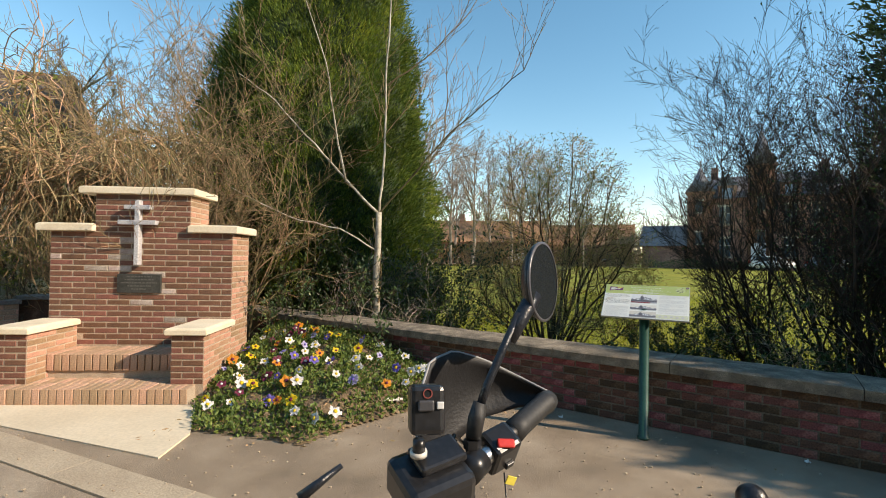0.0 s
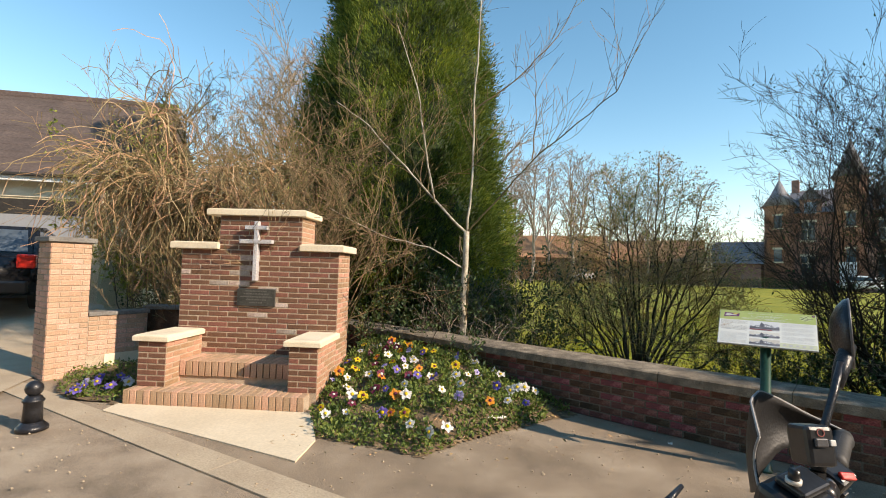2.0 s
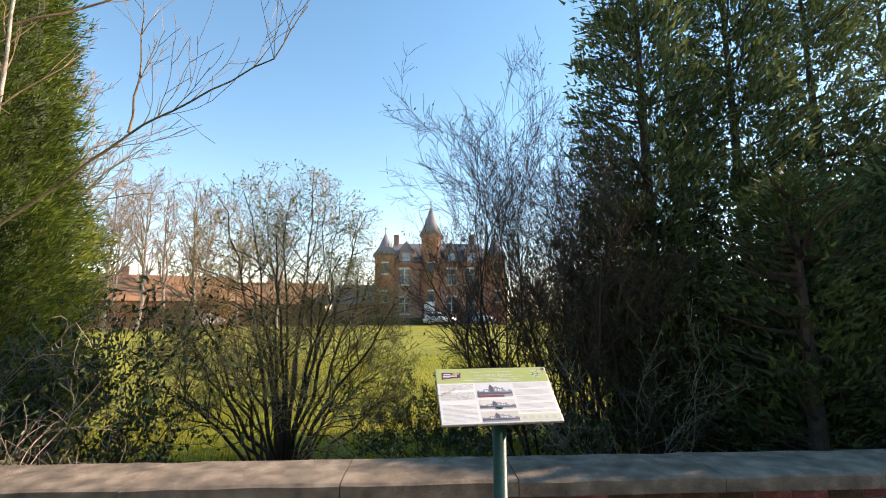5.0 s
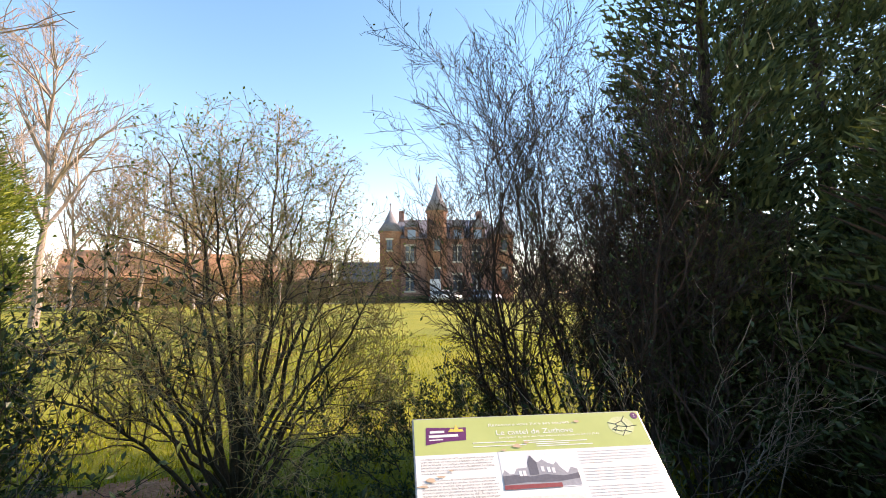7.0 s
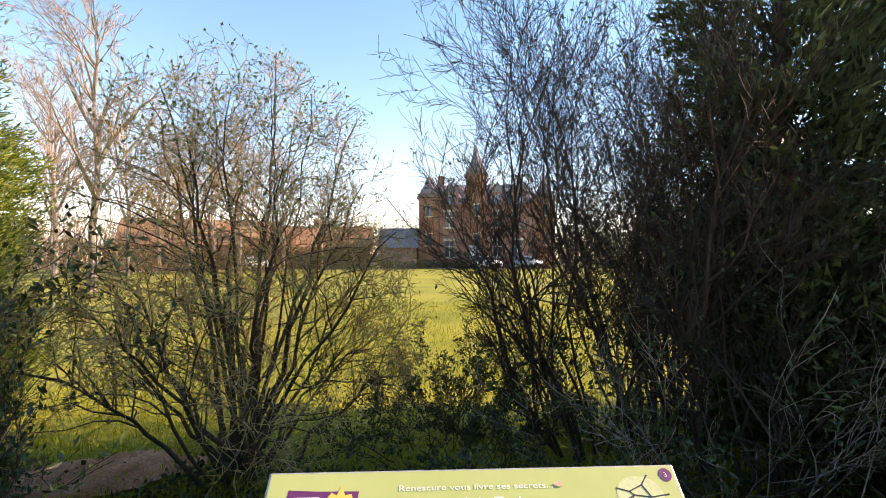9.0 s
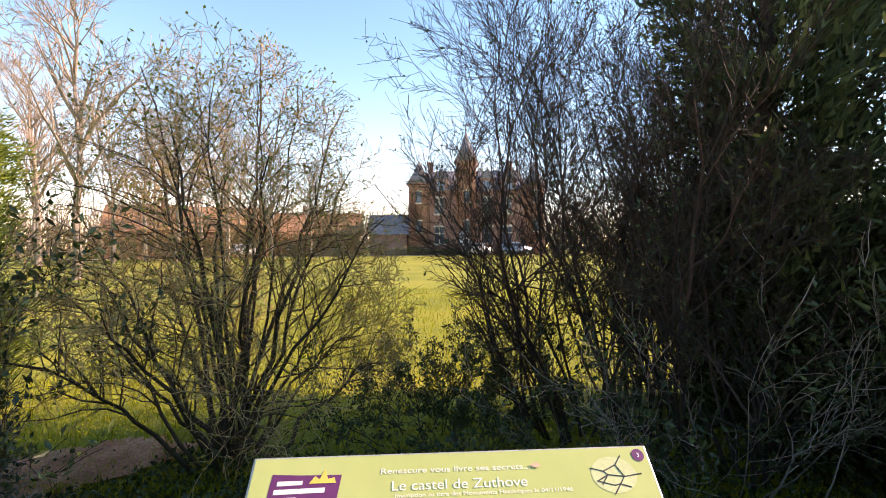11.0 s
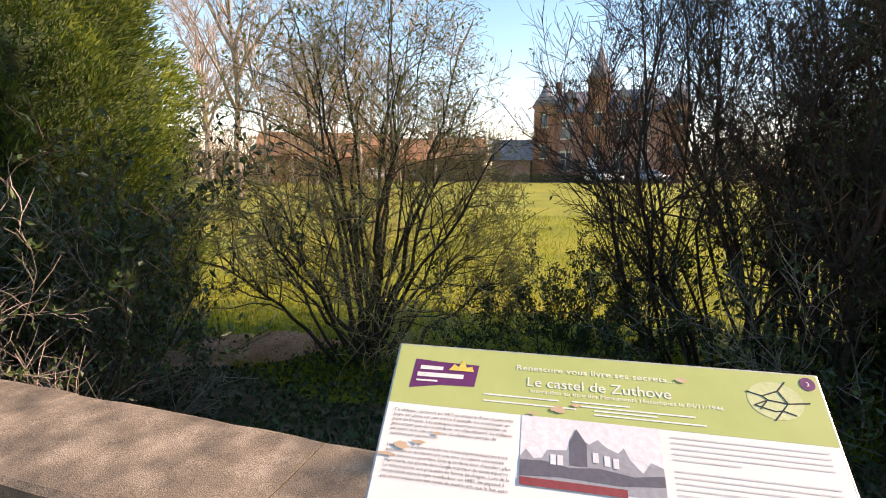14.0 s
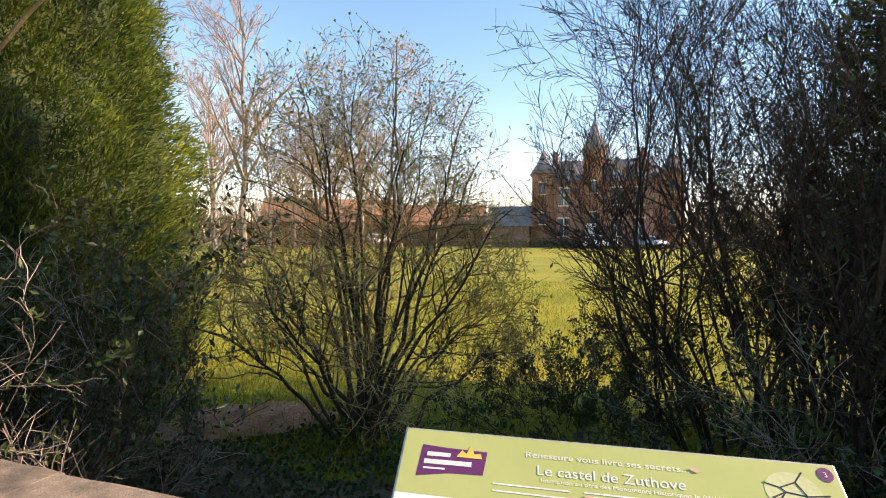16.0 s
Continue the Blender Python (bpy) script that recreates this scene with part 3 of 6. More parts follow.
def photo(y0, y1, seed, tone):
    """A grey picture of a towered house, cut out of flat tones."""
    x0, x1 = 0.335, 0.638
    base = printed("photograph", x0, x1, y0, y1, tone, 0.0012, "grey photograph of a towered house")
    X = lambda a: x0 + (x1 - x0) * a
    Y = lambda b: y0 + (y1 - y0) * b
    r = random.Random(seed)
    shape("photo_skyline", [(X(a), Y(b)) for a, b in ((0.0, 0.62), (0.04, 0.5), (0.10, 0.62), (0.16, 0.6), (0.2, 0.48), (0.34, 0.46), (0.36, 0.3), (0.40, 0.14), (0.46, 0.3), (0.5, 0.34), (0.56, 0.26), (0.62, 0.36), (0.7, 0.42), (0.74, 0.34), (0.78, 0.5), (0.86, 0.66), (0.92, 0.5), (1.0, 0.56), (1.0, 0.97), (0.0, 0.97))], M_PHOTO_MID, 0.0015, base)
    shape("photo_shade", [(X(a), Y(b)) for a, b in ((0.0, 0.66), (0.18, 0.64), (0.36, 0.7), (0.56, 0.66), (0.8, 0.72), (1.0, 0.66), (1.0, 0.80), (0.7, 0.86), (0.3, 0.84), (0.0, 0.88))], M_PHOTO_DARK, 0.0018, base)
    shape("photo_tower", [(X(a), Y(b)) for a, b in ((0.36, 0.34), (0.41, 0.14), (0.48, 0.34), (0.48, 0.66), (0.36, 0.66))], M_PHOTO_DARK, 0.0019, base)
    for a, b in ((0.22, 0.54), (0.27, 0.54), (0.52, 0.45), (0.6, 0.48), (0.66, 0.5)):
        shape("photo_wall", [(X(a), Y(b)), (X(a + 0.04), Y(b)), (X(a + 0.04), Y(b + 0.14)), (X(a), Y(b + 0.14))], M_PHOTO_SKY, 0.0021, base)


photo(0.285, 0.55, 1, M_PHOTO_SKY)
printed("caption_band", 0.335, 0.56, 0.522, 0.55, M_INK_RED, 0.0023)
photo(0.60, 0.76, 2, plain("photo_cream", (0.78, 0.75, 0.67), 0.4))
photo(0.80, 0.975, 3, plain("photo_sepia", (0.70, 0.66, 0.58), 0.4))
printed("sponsor_strip", 0.64, 0.99, 0.86, 0.975, plain("strip_cream", (0.70, 0.72, 0.52), 0.4), 0.0012)
for k in range(5):
    printed("sponsor_mark", 0.67 + k * 0.062, 0.70 + k * 0.062, 0.89, 0.94, M_INK_GREY, 0.0016)
glow = lathe([(0.0, 0.0011), (0.045, 0.0012)], 24, False)
gl = part("map_ground", glow, plain("map_cream", (0.58, 0.64, 0.32), 0.4), plate)
gl.matrix_basis = Matrix.Translation(((0.895 - 0.5) * PANEL_W, (0.5 - 0.125) * PANEL_H, 0)) @ Matrix.Diagonal((0.8, 0.62, 1, 1))
for pts in (((0.84, 0.095), (0.87, 0.11), (0.905, 0.085), (0.925, 0.045)), ((0.85, 0.15), (0.88, 0.125), (0.92, 0.135), (0.965, 0.125)), ((0.905, 0.085), (0.92, 0.135), (0.905, 0.165), (0.885, 0.205)), ((0.87, 0.11), (0.88, 0.125), (0.86, 0.165)), ((0.905, 0.165), (0.93, 0.18)), ((0.85, 0.15), (0.89, 0.17), (0.905, 0.165))):
    road = Mass()
    road.tube([Vector(((x - 0.5) * PANEL_W, (0.5 - y) * PANEL_H, 0.0012)) for x, y in pts], [0.0011] * len(pts), 4)
    road.link("map_road", M_INK_DARK, plate)
dot = part("number_dot", lathe([(0.010, 0.0), (0.010, 0.0016)], 20), M_INK_PURPLE, plate)
dot.matrix_basis = Matrix.Translation(((0.972 - 0.5) * PANEL_W, (0.5 - 0.045) * PANEL_H, 0))
lettering("number", "3", 0.968, 0.055, 0.007, M_INK_WHITE, lift=0.0022)
rr = random.Random(17)
for x, y, s in ((0.70, 0.075, 0.02), (0.42, 0.25, 0.028), (0.46, 0.225, 0.014), (0.06, 0.46, 0.03), (0.10, 0.44, 0.022), (0.025, 0.50, 0.025), (0.14, 0.40, 0.014), (0.36, 0.275, 0.015)):
    shape("rust_stain", [(x + s * rr.uniform(0.35, 1.0) * math.cos(w * 0.7), y + s * 0.7 * rr.uniform(0.3, 1.0) * math.sin(w * 0.7)) for w in range(9)], M_INK_RUST, 0.00245)

# plain wall added out of view closes the street behind and cuts skylight
tagged(part("wall_street", box(-45, 30, -9.6, -9.0, -0.1, 7.6), M_BRICK_TAN), "plain unseen brick wall added across the road to block skylight", "wall", kind="structure")

# ---- trees and shrubs ----


def conifer(name, at, height, radius, mat, seed, label, sprays, base=0.02, top=0.05, bulge=0.35, lean=(0, 0), size=0.30, bark=None, deep=0.45, wide=1.0):
    """A dense conifer: a trunk, limbs, and a crown of many drooping sprays with gaps between its bunches."""
    rng = random.Random(seed)
    tree = thing(name, Matrix.Translation(at), label, "tree")
    tr = Mass()
    n = 9
    pts = [Vector((lean[0] * k / n, lean[1] * k / n, height * k / n)) for k in range(n + 1)]
    for k in range(70):
        h = rng.uniform(0.06, 0.95)
        w = rng.uniform(0, 2 * math.pi)
        r = radius * profile_r(h, bulge, top) * rng.uniform(0.6, 0.95)
        c = Vector((lean[0] * h, lean[1] * h, height * h))
        e = c + Vector((math.cos(w) * r, math.sin(w) * r, r * rng.uniform(0.1, 0.5)))
        tr.tube([c, c.lerp(e, 0.5) - Vector((0, 0, 0.05)), e], [0.03, 0.018, 0.006], 4)
    tagged(tr.link("limbwork", bark or M_BARK, tree), kind="stuff")
    st = Mass()
    st.tube(pts, [min(0.17, 0.07 + radius * 0.04) * (1 - 0.93 * k / n) for k in range(n + 1)], 8)
    st.link("trunk", bark or M_BARK, tree)
    cr = Mass()
    bunches = []
    for k in range(sprays // 26):
        h = base + (1 - base) * (rng.random() ** 1.25)
        w = rng.uniform(0, 2 * math.pi)
        r = radius * profile_r(h, bulge, top) * (1.0 + 0.16 * noise.noise(Vector((math.cos(w) * 2, math.sin(w) * 2, h * 9 + seed)))) * rng.uniform(0.78, 1.04)
        bunches.append((Vector((lean[0] * h + math.cos(w) * r, lean[1] * h + math.sin(w) * r, h * height)), Vector((math.cos(w), math.sin(w), 0)), min(deep, r * 0.85)))
    for c, out, thick in bunches:
        k = rng.uniform(0.7, 1.35)
        axis = (out * rng.uniform(0.5, 1.0) + Vector((0, 0, rng.uniform(0.3, 1.0)))).normalized()
        for j in range(26):
            p = c + rnd_dir(rng) * rng.uniform(0.0, size * 0.95) * k - out * rng.uniform(0, thick)
            d = (axis + rnd_dir(rng) * 0.6).normalized()
            cr.blade(p, d, across(d, rng), size * rng.uniform(0.45, 0.95) * k, size * wide * rng.uniform(0.08, 0.18))
    tagged(cr.link("crown", mat, tree), kind="stuff")
    return tree


def profile_r(h, bulge, top):
    """Relative radius at a relative height: rounded below, narrowing to the tip."""
    low = min(1.0, 0.72 + h / max(bulge, 0.01) * 0.28) if h < bulge else 1.0
    high = 1.0 if h < bulge else (1 - ((h - bulge) / (1 - bulge)) ** 1.7) * (1 - top) + top
    return low * high


def shrub(name, at, stems, height, spread, seed, label, mats, leaf=None, leaves=0, forks=5, depth=2, wander=0.2, lean=(0, 0), radius=0.022, foot=0.35, up=0.10, category="shrub", leaf_size=0.04, thin=0.0022, low=0.5, fine=None, shrink=0.46, side=0.75, even=0.5, limit=None):
    """A many-stemmed bush: each stem wanders up and outwards and carries side shoots and twigs."""
    rng = random.Random(seed)
    bush = thing(name, Matrix.Translation(at), label, category)
    wood = Mass()
    shoots = Mass() if fine else None
    tips, nodes = [], []
    for k in range(stems):
        w = 2 * math.pi * (k + rng.random()) / stems
        f = rng.random() ** even
        p = Vector((math.cos(w) * foot * f, math.sin(w) * foot * f, -0.05))
        out = spread * f * rng.uniform(0.7, 1.15)
        h = height * rng.uniform(low, 1.0)
        d = Vector((math.cos(w) * out + lean[0], math.sin(w) * out + lean[1], h)).normalized()
        grow(wood, rng, p, d, math.hypot(out, h), radius * rng.uniform(0.6, 1.2), depth, up * 0.6, wander, forks, side, shrink, tips, 7, 5, thin, nodes, shoots, limit)
    if fine:
        tagged(shoots.link("twigwork", fine, bush, "fine golden-brown twigs"), kind="stuff")
    tagged(wood.link("wood", mats, bush), kind="stuff")
    if leaf is not None and leaves:
        fol = Mass()
        small = [q for q in nodes if q[1] < radius * 0.5] or nodes
        for k in range(leaves):
            p, r = rng.choice(small)
            p = p + rnd_dir(rng) * 0.03
            d = rnd_dir(rng, 0.8)
            fol.leaf(p, d, across(d, rng), leaf_size * rng.uniform(0.6, 1.4), leaf_size * rng.uniform(0.35, 0.6))
        tagged(fol.link("foliage", leaf, bush), kind="stuff")
    return bush



def cypress_radius(z):
    """Radius of the cypress at a height over its foot: tucked in at the ground, then tapering."""
    return (2.95 - 0.16 * z) * min(1.0, 0.70 + 0.30 * max(0.0, z) / 1.3)


def cypress(at, height, seed, label, bunches):
    """A broad dense cypress: trunk, an added dark core coloured as inner shade, and feathery upright sprays in uneven
    tiers.
    """
    rng = random.Random(seed)
    tree = thing("cypress", Matrix.Translation(at), label, "tree")
    st = Mass()
    st.tube([Vector((0, 0, height * k / 9 - 0.1)) for k in range(10)], [0.22 * (1 - 0.92 * k / 9) for k in range(10)], 9)
    st.link("trunk", M_BARK, tree)

    def bump(w, z):
        return 1.0 + 0.20 * noise.noise(Vector((math.cos(w) * 2.6, math.sin(w) * 2.6, z * 0.8 + seed))) + 0.10 * noise.noise(Vector((math.cos(w) * 6, math.sin(w) * 6, z * 2.1)))

    # closed dark core, added to stop light and darken the crown's gaps
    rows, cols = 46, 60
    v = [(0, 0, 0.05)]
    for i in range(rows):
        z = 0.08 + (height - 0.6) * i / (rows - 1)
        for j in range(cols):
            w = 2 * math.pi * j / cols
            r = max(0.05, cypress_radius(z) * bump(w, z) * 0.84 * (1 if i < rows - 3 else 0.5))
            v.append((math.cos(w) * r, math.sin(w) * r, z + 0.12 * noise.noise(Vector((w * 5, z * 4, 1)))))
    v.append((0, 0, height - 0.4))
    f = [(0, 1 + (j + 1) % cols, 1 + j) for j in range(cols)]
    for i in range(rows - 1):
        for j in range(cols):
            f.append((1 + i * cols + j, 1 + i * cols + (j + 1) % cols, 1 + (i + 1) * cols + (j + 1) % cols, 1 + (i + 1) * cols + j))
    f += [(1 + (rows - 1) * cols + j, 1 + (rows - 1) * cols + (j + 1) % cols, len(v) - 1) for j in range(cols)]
    tagged(link("shade_core", v, f, M_CYPRESS_SHADE, tree), kind="stuff")
    cr = Mass()
    for k in range(bunches):
        z = 0.05 + (height - 0.1) * rng.random() ** 1.35
        w = rng.uniform(0, 2 * math.pi)
        r = cypress_radius(z) * bump(w, z) * rng.uniform(0.86, 1.03)
        out = Vector((math.cos(w), math.sin(w), 0))
        c = out * r + Vector((0, 0, z))
        size = rng.uniform(0.7, 1.4)
        axis = (out * rng.uniform(0.5, 1.1) + Vector((0, 0, rng.uniform(0.2, 1.0)))).normalized()
        for j in range(34):
            p = c + rnd_dir(rng) * rng.uniform(0, 0.21) * size - out * rng.uniform(0, 0.16)
            d = (axis + rnd_dir(rng) * 0.5).normalized()
            cr.blade(p, d, across(d, rng), rng.uniform(0.05, 0.12) * size, rng.uniform(0.013, 0.026))
    tagged(cr.link("crown", M_CYPRESS, tree), kind="stuff")
    return tree


# tall cypress behind the flower bed
cypress(on_park(-2.71, 10.16), 12.6, 11, "tall dense green cypress with a sunlit flank behind the wall", 11500)
# dark conifers behind the wall
# the broad last one is added to cast the pavement's shade
for k, (x, y, h, r, n, blg) in enumerate(((6.05, 5.2, 8.6, 1.1, 30000, 0.5), (7.6, 4.6, 8.8, 1.15, 27000, 0.5), (9.3, 4.0, 9.2, 1.2, 24000, 0.5), (11.0, 3.3, 9.2, 1.3, 18000, 0.5), (9.4, 1.7, 5.4, 4.2, 44000, 0.1))):
    tagged(conifer("conifer", on_park(x, y), h, r, M_CYPRESS_DARK, 40 + k, "tall dark loose conifer standing in its own shade" if r < 3 else "broad dark conifer added beside the wall to shade the pavement", n, 0.10 if r > 3 else 0.04, 0.02 if r > 3 else 0.5, blg, size=0.33 if r > 3 else 0.16, bark=M_BARK_DARK, deep=r * 0.6, wide=1.9), group="dark conifers behind the wall")
# dark evergreens below them
for k, (x, y, h, r, n) in enumerate(((5.6, 3.4, 3.3, 0.95, 9000), (6.9, 3.6, 3.4, 1.4, 15000), (7.5, 5.9, 2.9, 1.2, 11000), (6.3, 4.4, 2.2, 0.9, 8000))):
    tagged(conifer("evergreen_shrub", on_park(x, y), h, r, M_YEW, 70 + k, "dark leafy evergreen shrub in the conifers' shade", n, 0.02, 0.45, 0.5, size=0.13, bark=M_BARK_DARK, deep=0.6, wide=1.6), group="evergreen undergrowth")


# bare bush on the lawn: crooked dark stems under a dome of fine golden twigs
def crooked(p, target, rng, n, sway):
    """A kinked path from one place to another that bows upwards first."""
    lift = Vector((0, 0, 0.22 * (target - p).length))
    mid = p.lerp(target, 0.5) + lift * rng.uniform(0.2, 1.0) + rnd_dir(rng) * sway * 2
    pts = []
    for k in range(n + 1):
        f = k / n
        q = p.lerp(mid, f).lerp(mid.lerp(target, f), f)
        pts.append(q + (rnd_dir(rng) * sway if 0 < k < n else Vector((0, 0, 0))))
    return pts


def domed_bush(name, at, seed, label, wide, low, tall, stems, mats, fine, leaf):
    """A rounded bare bush: stems to all sides of a dome, forked branches, twigs, and a few leaves at the tips."""
    rng = random.Random(seed)
    bush = thing(name, Matrix.Translation(at), label, "shrub")
    wood, twigs, fol = Mass(), Mass(), Mass()

    def reach(p, d):
        """How far a shoot may go from p along d before it leaves the dome."""
        c = Vector((p.x / wide, p.y / wide, (p.z - low) / (tall - low)))
        e = Vector((d.x / wide, d.y / wide, d.z / (tall - low)))
        qa, qb, qc = e.dot(e), c.dot(e), c.dot(c) - 1
        return max(0.0, (-qb + math.sqrt(max(0.0, qb * qb - qa * qc))) / qa) if qc < 0 else 0.04

    for k in range(stems):
        w = 2.39996 * k + rng.uniform(-0.3, 0.3)
        rise = radians(24 + 62 * ((k + 0.5) / stems) ** 0.85)
        foot = Vector((math.cos(w), math.sin(w), 0)) * rng.uniform(0.08, 0.42) * math.cos(rise) + Vector((0, 0, -0.05))
        d = Vector((math.cos(w) * math.cos(rise), math.sin(w) * math.cos(rise), math.sin(rise)))
        start = Vector((foot.x, foot.y, 0.25))
        target = start + d * reach(start, d) * rng.uniform(0.85, 1.08)
        pts = crooked(foot, target, rng, 9, 0.055)
        r0 = rng.uniform(0.017, 0.030)
        wood.tube(pts, [r0 * (1 - 0.82 * j / 9) for j in range(10)], 6)
        for b in range(18):
            f = (0.2 + 0.79 * rng.random() ** 0.65) * 9
            i = min(8, int(f))
            q = pts[i].lerp(pts[i + 1], f - i)
            axis = (pts[i + 1] - pts[i]).normalized()
            out = Vector((q.x, q.y, 0.15)).normalized() if Vector((q.x, q.y, 0)).length > 0.1 else rnd_dir(rng)
            d2 = (axis * 0.5 + across(axis, rng) * 1.0 + out * 0.35 + Vector((0, 0, 0.12))).normalized()
            n2 = min(rng.uniform(0.35, 1.0), reach(q, d2))
            if n2 < 0.06 or q.z + d2.z * n2 < 0.3:
                continue
            br = crooked(q, q + d2 * n2, rng, 5, 0.03)
            r1 = min(0.008, r0 * (1 - 0.82 * f / 9) * 0.6)
            (wood if r1 > 0.0045 else twigs).tube(br, [max(0.0022, r1 * (1 - 0.7 * j / 5)) for j in range(6)], 4)
            for c in range(int(4 + 8 * n2)):
                g = rng.uniform(0.1, 1.0) * 5
                i2 = min(4, int(g))
                q2 = br[i2].lerp(br[i2 + 1], g - i2)
                ax2 = (br[i2 + 1] - br[i2]).normalized()
                d3 = (ax2 * 0.6 + across(ax2, rng) + Vector((0, 0, 0.25))).normalized()
                n3 = min(rng.uniform(0.12, 0.42), reach(q2, d3) + 0.08)
                tw = crooked(q2, q2 + d3 * n3, rng, 3, 0.014)
                twigs.tube(tw, [0.0027, 0.0024, 0.0021, 0.0016], 3)
                for e in range(3):
                    q3 = tw[1 + e % 2].lerp(tw[2 + e % 2], rng.random())
                    d4 = (d3 * 0.6 + across(d3, rng)).normalized()
                    n4 = rng.uniform(0.04, 0.16)
                    twigs.tube([q3, q3 + d4 * n4 * 0.5 + rnd_dir(rng) * 0.006, q3 + d4 * n4], [0.0021, 0.0019, 0.0015], 3)
                    if rng.random() < 0.14 + 0.75 * max(0.0, (q3.z - 1.2) / tall):
                        d5 = rnd_dir(rng, 0.8)
                        fol.leaf(q3 + d4 * n4, d5, across(d5, rng), rng.uniform(0.025, 0.05), rng.uniform(0.014, 0.026))
    tagged(wood.link("wood", mats, bush, "dark crooked stems"), kind="stuff")
    tagged(twigs.link("twigwork", fine, bush, "fine golden-brown twigs"), kind="stuff")
    tagged(fol.link("foliage", leaf, bush), kind="stuff")
    return bush


domed_bush("bush", on_park(1.88, 7.80), 8, "bare many-stemmed shrub just breaking into small green leaf", 1.66, 1.25, 3.85, 30, M_TWIG_BUSH, M_TWIG_GOLD, M_LEAF)
# tall dark shrubs against the conifers
for k, (x, y, h, s, lx, ly) in enumerate(((4.85, 6.6, 5.1, 1.0, -0.7, -0.1), (5.6, 6.0, 5.9, 0.9, -0.4, -0.2), (6.2, 6.8, 6.0, 1.0, -0.3, -0.2), (6.5, 6.3, 6.0, 0.8, -0.1, -0.1), (5.5, 5.2, 4.4, 0.9, -0.2, 0.0))):
    tagged(shrub("tall_shrub", on_park(x, y), 15, h * 0.8, s, 60 + k, "tall dark bare shrub with sparse leaves on its upright shoots", M_BARK_DARK, M_LEAF_DARK, (500, 700, 2200, 3200, 2500)[k], 8, 3, 0.30, (lx, ly), 0.022, 0.4, leaf_size=0.046, thin=0.0022, shrink=0.40, side=0.75, up=0.12, limit=lambda p, lx=lx, ly=ly: math.hypot(p.x - lx * p.z / 4, p.y - ly * p.z / 4) < 0.5 + 0.43 * p.z), group="tall shrubs by the conifers")
# low evergreen bramble under them
shrub("bramble", on_park(3.95, 7.25), 34, 0.95, 0.8, 77, "low dense dark evergreen bramble clump at the lawn's edge", M_BARK_DARK, M_LEAF_DARK, 12000, 6, 2, 0.34, foot=0.8, radius=0.007, leaf_size=0.042, low=0.25)
shrub("bramble", on_park(4.9, 5.4), 30, 1.5, 1.1, 78, "tangled bare bramble canes in deep shade behind the wall", M_TWIG_CANE, M_LEAF_DARK, 2600, 5, 2, 0.35, foot=0.8, radius=0.008, leaf_size=0.06, low=0.4)
shrub("bramble", on_park(3.3, 5.3), 16, 0.8, 0.8, 79, "low ivy-grown bramble clump close behind the wall", M_BARK_DARK, M_LEAF_DARK, 1800, 4, 2, 0.4, foot=0.8, radius=0.006, leaf_size=0.055, low=0.3)

# young birch by the wall
birch = thing("birch", on_park_m(-0.98, 6.62), "young bare birch with a pale forked trunk and long arching twigs", "tree")
rng = random.Random(21)
bw = Mass()
tw = Mass()


def limb(pts, r0, r1, shoots, length, depth=2, mass=None):
    """A limb through given turning points, with fine shoots."""
    pts = [Vector(p) for p in pts]
    fine = []
    for a, b in zip(pts, pts[1:]):
        for k in range(4):
            fine.append(a.lerp(b, k / 4) + rnd_dir(rng) * 0.012)
    fine.append(pts[-1])
    n = len(fine)
    (mass or bw).tube(fine, [r0 + (r1 - r0) * k / (n - 1) for k in range(n)], 7)
    for k in range(shoots):
        i = rng.randrange(n // 3, n - 1)
        axis = (fine[i + 1] - fine[i]).normalized()
        d = (axis + across(axis, rng) * 0.8 + Vector((0, 0, 0.25))).normalized()
        grow(tw, rng, fine[i], d, length * rng.uniform(0.4, 1.1), max(0.004, (r0 + (r1 - r0) * i / n) * 0.45), depth, 0.08, 0.2, 3, 0.7, 0.55, None, 5, 4, 0.0026)


limb([(0, 0, -0.1), (0.03, 0, 0.7), (0.02, 0.0, 1.5), (0.04, 0, 2.45)], 0.056, 0.042, 3, 0.5)
limb([(0.04, 0, 2.42), (0.10, 0.05, 3.3), (0.10, 0.1, 4.4), (0.16, 0.1, 5.6), (0.14, 0.1, 6.8)], 0.019, 0.007, 18, 0.9, 1)
limb([(0.04, 0, 2.42), (-0.45, 0.1, 2.9), (-0.95, 0.2, 3.45), (-1.55, 0.2, 4.1), (-2.1, 0.2, 4.5)], 0.021, 0.005, 16, 1.0)
limb([(0.05, 0, 2.45), (0.5, -0.1, 2.95), (0.95, -0.25, 3.45), (1.35, -0.5, 3.75), (1.95, -0.85, 4.2), (2.2, -0.95, 4.75)], 0.014, 0.004, 16, 0.75, 1, tw)
limb([(0.95, -0.25, 3.45), (1.0, -0.3, 4.1), (0.95, -0.3, 5.0)], 0.011, 0.003, 6, 0.6, 1, tw)
limb([(0.10, 0.1, 4.3), (0.7, 0, 4.7), (1.3, -0.1, 5.3), (1.7, -0.2, 6.1)], 0.012, 0.003, 10, 0.8, 1, tw)
limb([(-0.45, 0.1, 2.9), (-0.6, 0, 3.6), (-0.75, 0, 4.6), (-1.1, 0, 5.6)], 0.016, 0.004, 12, 0.8, 1)
limb([(0.03, 0, 1.9), (-0.5, -0.1, 2.2), (-1.2, -0.15, 2.35), (-2.0, -0.2, 2.75)], 0.012, 0.004, 14, 0.8)
bw.link("trunk", M_BIRCH, birch, "pale grey-white bark", True)
tagged(tw.link("twigwork", M_TWIG_TAN, birch), kind="stuff")

